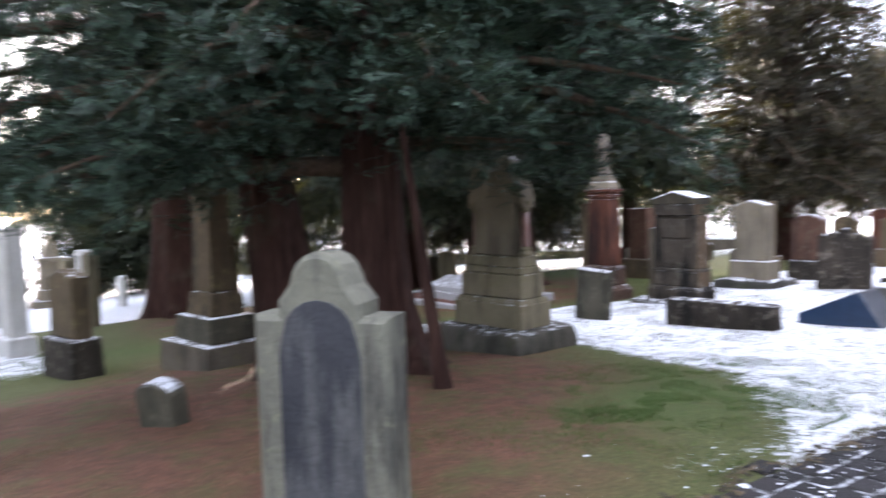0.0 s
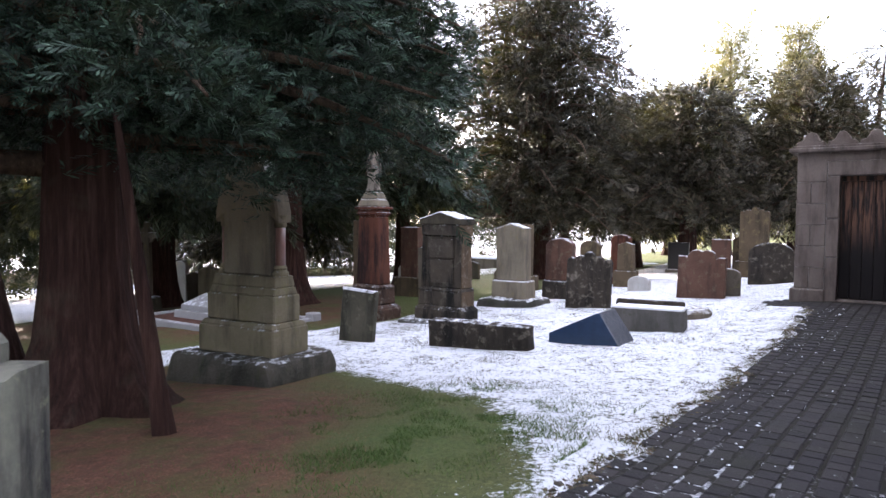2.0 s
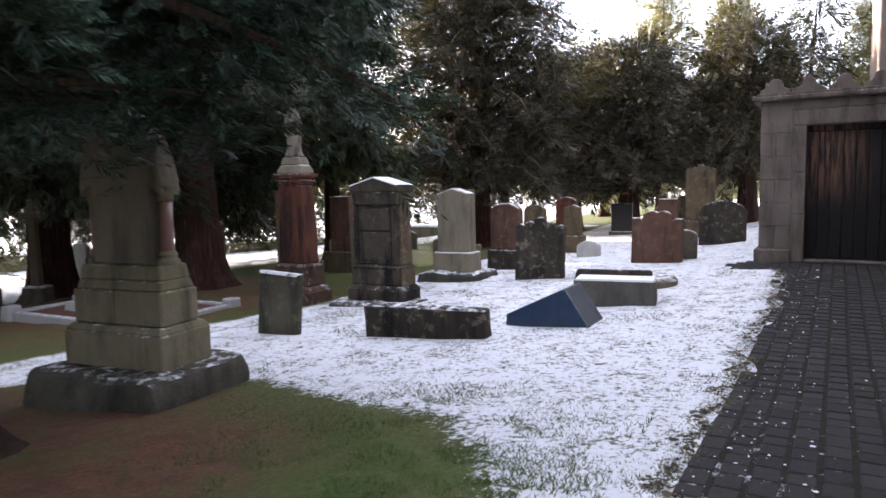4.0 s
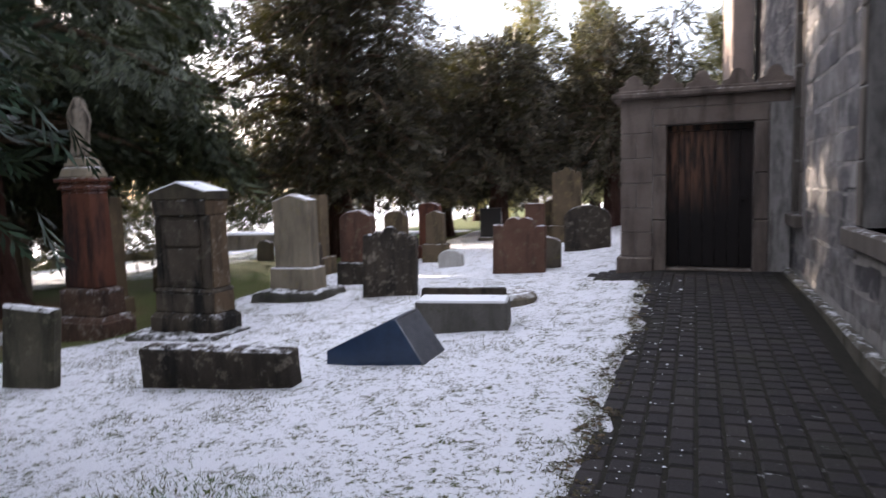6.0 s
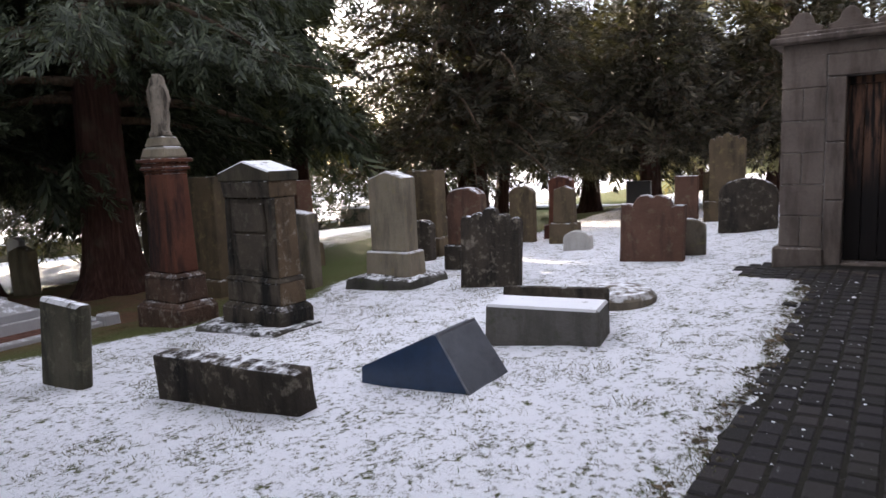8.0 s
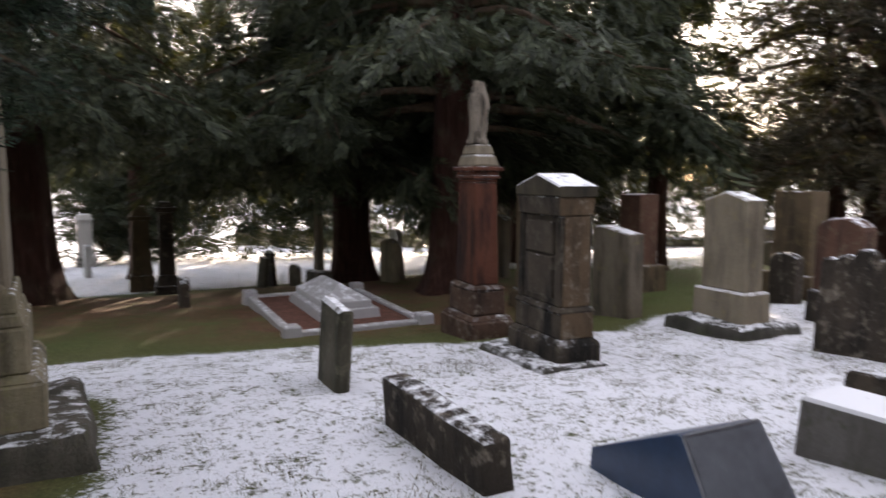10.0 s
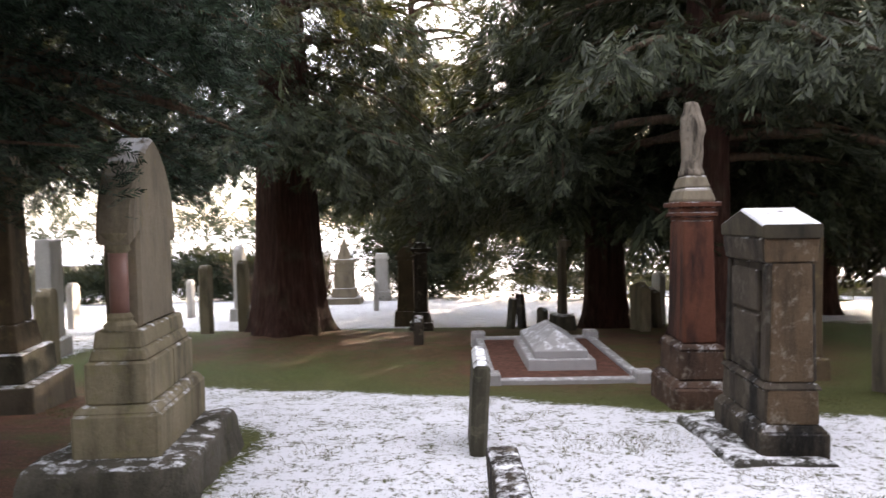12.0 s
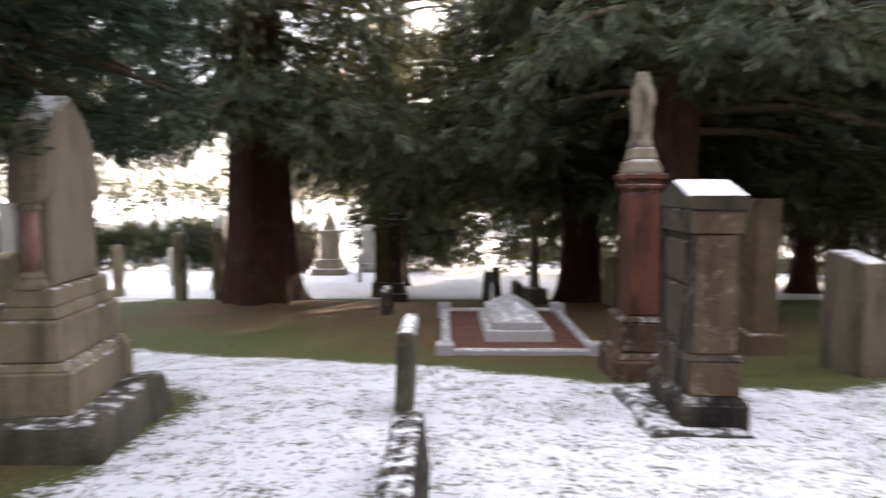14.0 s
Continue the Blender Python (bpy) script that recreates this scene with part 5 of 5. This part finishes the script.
def kerbed_grave():
    x0, x1, y0, y1, zt = 8.55, 10.55, 9.98, 13.05, -0.64
    ob = thing("kerbed_grave", pose((x0 + x1) / 2, (y0 + y1) / 2, -0.9, 0, 0, 0), "kerbed grave with red-brown gravel and coped silver granite tomb slab", "grave")
    cx, cy = (x0 + x1) / 2, (y0 + y1) / 2
    for a, b, c, d in ((x0, x1, y0, y0 + 0.15), (x0, x1, y1 - 0.15, y1), (x0, x0 + 0.15, y0 + 0.153, y1 - 0.153), (x1 - 0.15, x1, y0 + 0.153, y1 - 0.153)):
        bm = bmesh.new()
        box(bm, a - cx, b - cx, c - cy, d - cy, -0.1, zt + 0.9, 0.01, 0.01, 0.015)
        part("kerb", bm, GRANITE, ob)
    for a in (x0 + 0.06, x1 - 0.06):
        for c in (y0 + 0.06, y1 - 0.06):
            bm = bmesh.new()
            box(bm, a - cx - 0.13, a - cx + 0.13, c - cy - 0.13, c - cy + 0.13, -0.1, zt + 0.99, 0.02, 0.02, 0.02)
            part("corner_block", bm, GRANITE, ob)
    bm = bmesh.new()
    box(bm, x0 + 0.15 - cx, x1 - 0.15 - cx, y0 + 0.15 - cy, y1 - 0.15 - cy, -0.1, zt + 0.86, 0, 0, 0)
    part("gravel", bm, GRAVEL, ob, "red-brown gravel bed")
    bm = bmesh.new()
    box(bm, 9.14 - cx, 10.06 - cx, 10.62 - cy, 12.45 - cy, zt + 0.83, zt + 1.0, 0.02, 0.02, 0.01)
    part("slab_base", bm, GRANITE, ob)
    bm = bmesh.new()
    a, b, c, d = 9.24 - cx, 9.96 - cx, 10.72 - cy, 12.35 - cy
    z0, z1, z2 = zt + 1.0, zt + 1.10, zt + 1.32
    vs = [bm.verts.new(p) for p in ((a, c, z0), (b, c, z0), (b, d, z0), (a, d, z0), (a, c, z1), (b, c, z1), (b, d, z1), (a, d, z1), ((a + b) / 2, c + 0.42, z2), ((a + b) / 2, d - 0.3, z2))]
    for q in ((3, 2, 1, 0), (0, 1, 5, 4), (1, 2, 6, 5), (2, 3, 7, 6), (3, 0, 4, 7), (4, 5, 8), (5, 6, 9, 8), (6, 7, 9), (7, 4, 8, 9)):
        bm.faces.new([vs[i] for i in q])
    bmesh.ops.bevel(bm, geom=bm.edges[:], offset=0.008, segments=1, affect="EDGES")
    part("coped_slab", bm, GRANITE, ob)


kerbed_grave()

# fallen slab in the snow
bm = bmesh.new()
box(bm, -0.72, 0.72, -0.11, 0.11, -0.12, 0.34, 0.01, 0.02, 0.025, 2)
rough_up(bm, 0.016, 5, 2)
ob = part("fallen_slab", bm, DARK, smooth=True)
ob.matrix_world = pose(8.40, 5.18, float(land(8.36, 5.18)), 0, 0, -90) @ pose(0, 0, 0, 5, -1, 0)
tagged(ob, "long black weathered slab lying on edge in snow", "stone slab")


# steel cover with a mesh front
def steel_cover():
    x, y = 9.30, 4.05
    ob = thing("steel_cover", pose(x, y, float(land(x, y)) - 0.04, 0, 0, -91), "wedge-shaped dark blue steel cover with wire mesh front", "cover")
    d = 0.28
    bm = bmesh.new()
    # outline in x and z: low end, ridge, then the steep mesh front
    prism(bm, [(0.44, 0.02), (0.46, 0.06), (0.20, 0.45), (0.15, 0.45), (-0.47, 0.15), (-0.47, 0.02)], -d, d, 0.006)
    for v in bm.verts:
        v.co.y *= 1 - 0.22 * max(0, v.co.z)
    part("casing", bm, BLUE, ob)
    bm = bmesh.new()
    vs = [bm.verts.new(p) for p in ((0.2045, -0.245, 0.452), (0.2045, 0.245, 0.452), (0.4645, 0.262, 0.062), (0.4645, -0.262, 0.062))]
    bm.faces.new(vs)
    part("mesh_backing", bm, BACKING, ob)
    top, low = Vector((0.20, 0, 0.45)), Vector((0.46, 0, 0.06))
    slope, n = low - top, Vector((0.39, 0, 0.26)).normalized()
    p0 = top + n * 0.010
    bm = bmesh.new()
    for i in range(37):
        yy = -0.24 + 0.48 * i / 36
        a, b = p0 + slope * 0.03 + Vector((0, yy, 0)), p0 + slope * 0.97 + Vector((0, yy * 1.08, 0))
        tube(bm, [tuple(a), tuple(b)], [0.0034, 0.0034], 4)
    for i in range(34):
        q = p0 + slope * (0.03 + 0.94 * i / 33)
        tube(bm, [(q.x, -0.25, q.z), (q.x, 0.25, q.z)], [0.0034, 0.0034], 4)
    part("mesh_front", bm, MESH, ob, "fine grey wire mesh")
    for s in (-1, 1):
        bm = bmesh.new()
        tube(bm, [(0.20, s * 0.255, 0.455), (0.46, s * 0.275, 0.065)], [0.010, 0.010], 6)
        part("edge_bar", bm, BAR, ob, "steel edge bar coloured bright as a highlight")
    bm = bmesh.new()
    tube(bm, [(0.20, -0.255, 0.455), (0.20, 0.255, 0.455)], [0.010, 0.010], 6)
    part("edge_bar", bm, BAR, ob, "steel edge bar coloured bright as a highlight")
    bm = bmesh.new()
    box(bm, -0.58, 0.47, -d - 0.06, d + 0.03, -0.08, 0.02, 0.01, 0.01, 0.01)
    part("base_slab", bm, ROCK, ob)


steel_cover()

bm = bmesh.new()
box(bm, -0.50, 0.50, -0.24, 0.24, -0.1, 0.37, 0.02, 0.02, 0.02)
ob = part("concrete_block", bm, CONCRETE)
ob.matrix_world = pose(10.52, 3.66, float(land(10.52, 3.66)) - 0.03, 0, 0, -83)
tagged(ob, "long concrete block with snow on its top", "concrete block")
bm = bmesh.new()
box(bm, -0.55, 0.45, -0.12, 0.12, -0.1, 0.36, 0.01, 0.01, 0.02)
rough_up(bm, 0.012, 4, 1)
ob = part("leaning_slab", bm, SOOT_SHADE)
ob.matrix_world = pose(11.05, 3.75, float(land(11.05, 3.75)), 0, 0, -70) @ pose(0, 0, 0, -20, 2, 0)
tagged(ob, "dark stone slab tipped back in the snow", "stone slab")
bm = bmesh.new()
lathe(bm, [(0.42, -0.1), (0.42, 0.1), (0.36, 0.16), (0.1, 0.18)], 20)
rough_up(bm, 0.012, 4)
ob = part("round_stone", bm, GREY)
ob.matrix_world = pose(12.1, 3.55, float(land(12.1, 3.55)))
tagged(ob, "low round flat stone showing through snow", "stone")

# boundary walls, with snow on the coping
for (ax, ay), (bx, by), h in (((30, 22), (31, -4), 0.9), ((31, -4), (31, -20), 0.9), ((30, 22), (12, 36), 0.8), ((2, 37), (-30, 36), 1.3)):
    ln, an = math.hypot(bx - ax, by - ay), math.degrees(math.atan2(by - ay, bx - ax))
    ob = thing("boundary_wall", pose(ax, ay, min(float(land(ax, ay)), float(land(bx, by))), 0, 0, an), "low stone boundary wall with snowy coping", "wall", kind="structure")
    bm = bmesh.new()
    box(bm, 0, ln, -0.2, 0.2, -0.4, h, bev=0)
    part("wall_body", bm, GREY, ob)
    bm = bmesh.new()
    box(bm, 0, ln, -0.27, 0.27, h, h + 0.12, bev=0.03)
    part("coping", bm, SNOW, ob)


# bare twiggy shrubs in the sun
def bare_shrub(x, y, h, n, seed, label="bare twiggy shrub in winter sun"):
    rng = np.random.default_rng(seed)
    ob = thing("bare_shrub", pose(x, y, float(land(x, y))), label, "shrub")
    bm = bmesh.new()
    for i in range(n):
        a, s = rng.uniform(0, 6.28), rng.uniform(0.15, 0.7)
        pts = [(0, 0, -0.05)]
        for k in range(1, 4):
            f = k / 3
            pts.append((math.cos(a) * s * h * f + rng.normal(0, 0.03 * h), math.sin(a) * s * h * f + rng.normal(0, 0.03 * h), h * f * rng.uniform(0.7, 1)))
        tube(bm, pts, [0.012 * h, 0.009 * h, 0.006 * h, 0.002 * h], 3)
        for k in range(3):
            p = pts[rng.integers(1, 4)]
            q = (p[0] + rng.normal(0, 0.2) * h, p[1] + rng.normal(0, 0.2) * h, p[2] + rng.uniform(0, 0.25) * h)
            tube(bm, [p, q], [0.005 * h, 0.001 * h], 3)
    tagged(part("twig_tangle", bm, TWIG, ob), kind="stuff")


for i, (x, y, h, n) in enumerate(((6.5, 30.5, 2.4, 90), (1.6, 24.5, 1.6, 70), (8.5, 31.5, 2.2, 80), (5.7, 14.2, 0.6, 16), (3.2, 27.5, 1.9, 60))):
    bare_shrub(x, y, h, n, 60 + i)


# grass that stands through the snow and over the paving edge
def blades(name, label, n, seed, pick, ht, cols):
    rng = np.random.default_rng(seed)
    px, py = pick(rng, n)
    pz = land(px, py) + 0.005
    a, l = rng.uniform(0, 6.28, len(px)), ht * rng.uniform(0.5, 1.5, len(px))
    w = 0.0035
    dx, dy = np.cos(a), np.sin(a)
    lean = rng.uniform(0.3, 1.3 if ht > 0.015 else 4.0, len(px)) * l
    b = rng.uniform(0, 6.28, len(px))
    v = np.stack([np.stack([px - dx * w, py - dy * w, pz], -1), np.stack([px + dx * w, py + dy * w, pz], -1), np.stack([px + np.cos(b) * lean, py + np.sin(b) * lean, pz + l], -1)], 1).reshape(-1, 3)
    f = np.arange(len(px) * 3).reshape(-1, 3)
    return tagged(new(name, mesh_np(name, v, f, cols)), label, "grass", kind="stuff")


TUFT = leaf_mat("winter grass blade", (0.05, 0.06, 0.022), (0.10, 0.10, 0.045), (0.22, 0.19, 0.10), 0.2)


def pick_lawn(rng, n):
    x, y = rng.uniform(3.2, 14, n), rng.uniform(2.0, 9.5, n)
    k = np.array([noise.noise((a * 1.6, b * 1.6, 3)) + 0.6 * noise.noise((a * 7, b * 7, 8)) for a, b in zip(x, y)]) > 0.12
    k &= y > edge_y(x) - 0.02
    return x[k], y[k]


def pick_edge(rng, n):
    x = rng.uniform(0, 12.5, n)
    y = edge_y(x) + rng.normal(0.02, 0.045, n) + 0.04 * np.sin(x * 11)
    return x, y


def pick_green(rng, n):
    x, y = rng.normal(4.9, 0.85, n), np.maximum(rng.normal(3.6, 0.55, n), 2.5)
    k = np.array([noise.noise((a * 1.9, b * 1.9, 6)) + 0.5 * noise.noise((a * 6, b * 6, 2)) for a, b in zip(x, y)]) > 0.0
    return x[k], y[k]


blades("grass", "dry grass blades poking through thin snow", 90000, 71, pick_lawn, 0.022, TUFT)
blades("grass", "grass fringe along the paving edge", 4500, 72, pick_edge, 0.020, TUFT)


def verge_crumbs(n, seed):
    """Clods, dead leaves and crusts of snow along the ragged edge of the turf."""
    rng = np.random.default_rng(seed)
    for name, label, mat, share, sz, sd in (("leaf_litter", "dead leaves and soil crumbs along the paving edge", LITTER_SOIL, 0.7, 0.010, 0.035), ("snow_crust", "small crusts of snow scattered along the paving edge", SNOW, 0.3, 0.0065, 0.30)):
        m = int(n * share)
        x = rng.uniform(1.0, 13.0, m)
        k = np.array([noise.noise((q * 2.1, 4.0, 0)) for q in x]) > -0.35
        x = x[k]
        m = len(x)
        y = edge_y(x) - 0.01 + rng.normal(0, sd, m) + 0.05 * np.sin(x * 11) * (share > 0.5)
        tmpl = np.array([(1, 0, 0), (0.3, 0.8, 0), (-0.8, 0.5, 0), (-0.6, -0.7, 0), (0.4, -0.9, 0), (0, 0, 0.45)])
        faces = np.array([(0, 1, 5), (1, 2, 5), (2, 3, 5), (3, 4, 5), (4, 0, 5)])
        a = rng.uniform(0, 6.28, m)
        s = sz * rng.lognormal(0, 0.5, m)
        t = tmpl[None] * rng.uniform(0.6, 1.3, (m, 6, 1)) * s[:, None, None]
        px = x[:, None] + t[..., 0] * np.cos(a)[:, None] - t[..., 1] * np.sin(a)[:, None]
        py = y[:, None] + t[..., 0] * np.sin(a)[:, None] + t[..., 1] * np.cos(a)[:, None]
        pz = land(x, y)[:, None] + 0.013 + t[..., 2]
        f = (faces[None] + (np.arange(m) * 6)[:, None, None]).reshape(-1, 3)
        tagged(new(name, mesh_np(name, np.stack([px, py, pz], -1).reshape(-1, 3), f, mat)), label, "litter", kind="stuff")


LITTER_SOIL = leaf_mat("dead leaf and soil", (0.022, 0.017, 0.010), (0.05, 0.042, 0.022), (0.13, 0.09, 0.05), 0.02)
verge_crumbs(3200, 76)
def pick_litter(rng, n):
    x, y = rng.uniform(-0.5, 6.0, n), rng.uniform(2.6, 8.0, n)
    k = (seg_dist(x, y, NEEDLE_AREA) > rng.normal(0.1, 0.25, len(x))) & (y > edge_y(x) + 0.1)
    return x[k], y[k]


LITTER = leaf_mat("fallen brown needle", (0.06, 0.032, 0.02), (0.14, 0.07, 0.042), (0.30, 0.17, 0.10), 0.05)
for seed in (74, 75):
    litter_ob = blades("needle_litter", "fallen brown needles and twiglets under the cypress", 60000, seed, pick_litter, 0.012, LITTER)
blades("grass", "patch of green grass free of snow", 26000, 73, pick_green, 0.03, leaf_mat("green grass blade", (0.03, 0.07, 0.015), (0.06, 0.12, 0.03), (0.13, 0.18, 0.06), 0.2))


# ---------------------------------------------------------------- paving, piece by piece
def paving():
    bed_x = np.arange(-4, 14.4, 0.2)
    vs, fs = [], []
    for x in bed_x:
        for k in range(9):
            y = wall_y(x) + 0.02 + (edge_y(x) - 0.07 - wall_y(x) - 0.02) * k / 8 if x > 4.0 else -2.5 + (edge_y(x) - 0.07 + 2.5) * k / 8
            vs.append((x, y, float(land(x, y)) + 0.004))
    for i in range(len(bed_x) - 1):
        for k in range(8):
            a = i * 9 + k
            fs.append((a, a + 9, a + 10, a + 1))
    bed = new("pavement", mesh_np("pavement", np.array(vs), np.array(fs), joint_mat()))
    tagged(bed, "dark block paving with snow in its joints", "pavement", kind="structure")
    pm = paver_mat()
    rng = np.random.default_rng(5)
    meshes = []
    for w in (0.135, 0.16, 0.185):
        bm = bmesh.new()
        box(bm, -w / 2, w / 2, -0.065, 0.065, -0.03, 0.012, 0.005, 0.005, 0.010)
        me = bpy.data.meshes.new("paver")
        bm.to_mesh(me)
        bm.free()
        me.materials.append(pm)
        meshes.append((w, me))
    singles, joined_v, joined_f, base = 0, [], [], 0
    row = 0
    y = -2.4
    while y < 3.6:
        x = -3.8 + rng.uniform(0, 0.2)
        while x < 14.3:
            w, me = meshes[rng.integers(0, 3)]
            xx, yy = x + w / 2, y - 0.064 * (x - 3.8)
            if yy < edge_y(xx) - 0.04 + rng.uniform(-0.05, 0.05) and (yy > wall_y(xx) + 0.19 or xx < 3.6) and not (xx > 13.75 and yy < 2.2):
                z = float(land(xx, yy)) + rng.normal(0, 0.0018)
                m = pose(xx, yy, z, rng.normal(0, 0.6), rng.normal(0, 0.6), -3.6 + rng.normal(0, 0.9))
                if singles < 300 and 4.2 < xx < 7.6 and yy > 1.2 - 0.064 * (xx - 3.8):
                    ob = new("paver", me)
                    ob.parent = bed
                    ob.matrix_world = m
                    singles += 1
                else:
                    co = np.array([m @ v.co for v in me.vertices])
                    joined_v.append(co)
                    joined_f.append([[i + base for i in p.vertices] for p in me.polygons])
                    base += len(co)
            x += w + 0.011
        y += 0.141
        row += 1
    me = bpy.data.meshes.new("pavers")
    me.from_pydata([tuple(c) for co in joined_v for c in co], [], [f for fl in joined_f for f in fl])
    me.materials.append(pm)
    ob = new("pavers", me)
    ob.parent = bed
    tagged(ob, "rest of the dark block paving", kind="stuff")


paving()


# ---------------------------------------------------------------- blocks of the church wall
def wall_blocks():
    rng = np.random.default_rng(9)
    W = [(-3.45 - 0.18, -2.15 + 0.18, 0.69, 3.7), (1.22 - 0.18, 1.80 + 0.2, 0.64, 4.3)]
    lib = {}

    def block(w, h):
        key = (round(w, 2), round(h, 2), int(rng.integers(0, 2)))
        if key not in lib:
            bm = bmesh.new()
            box(bm, -key[0] / 2, key[0] / 2, -0.05, 0.008, -key[1] / 2, key[1] / 2, 0.0, 0.0, 0.0)
            j = np.random.default_rng(len(lib))
            for v in bm.verts:
                v.co += Vector((j.normal(0, 0.019), 0, j.normal(0, 0.019)))
            bmesh.ops.bevel(bm, geom=[e for e in bm.edges if all(v.co.y > 0.004 for v in e.verts)], offset=0.007, segments=2, affect="EDGES")
            me = bpy.data.meshes.new("wall_stone")
            bm.to_mesh(me)
            bm.free()
            me.materials.append(CHURCH)
            lib[key] = me
        return lib[key]

    count, rest_v, rest_f, base = 0, [], [], 0
    z = 0.07
    while z < 6.2:
        h = float(rng.choice([0.20, 0.25, 0.30, 0.34]))
        u = -7.9 + rng.uniform(0, 0.2)
        while u < 8.6:
            w = float(rng.choice([0.24, 0.32, 0.40, 0.50, 0.62]))
            a, b = u, u + w
            clash = False
            for wa, wb, lo, hi in W:
                if z + h > lo and z < hi and b > wa and a < wb:
                    clash = True
                    if a < wa - 0.1:
                        b = wa
                        clash = False
                    elif a < wb:
                        nxt = wb
            if clash:
                u = nxt + 0.004
                continue
            w = b - a
            if w > 0.1:
                g = 0.030
                me = block(w - g, h - g)
                m = WALL @ pose((a + b) / 2, rng.normal(0, 0.004), z + h / 2, 0, rng.normal(0, 0.5), 0)
                if count < 300 and -6.8 < u < 1.2 and z < 3.3:
                    ob = new("wall_stone", me)
                    ob.parent = WALL_OB
                    ob.matrix_parent_inverse = WALL_OB.matrix_world.inverted()
                    ob.matrix_world = m
                    count += 1
                else:
                    co = [tuple(m @ v.co) for v in me.vertices]
                    rest_v += co
                    rest_f += [[i + base for i in p.vertices] for p in me.polygons]
                    base += len(co)
            u = b
        z += h
    me = bpy.data.meshes.new("wall_stones")
    me.from_pydata(rest_v, [], rest_f)
    me.materials.append(CHURCH)
    ob = new("wall_stones", me)
    ob.parent = WALL_OB
    ob.matrix_parent_inverse = WALL_OB.matrix_world.inverted()
    tagged(ob, "further rubble blocks of the church wall", kind="stuff")


bpy.context.view_layer.update()
wall_blocks()
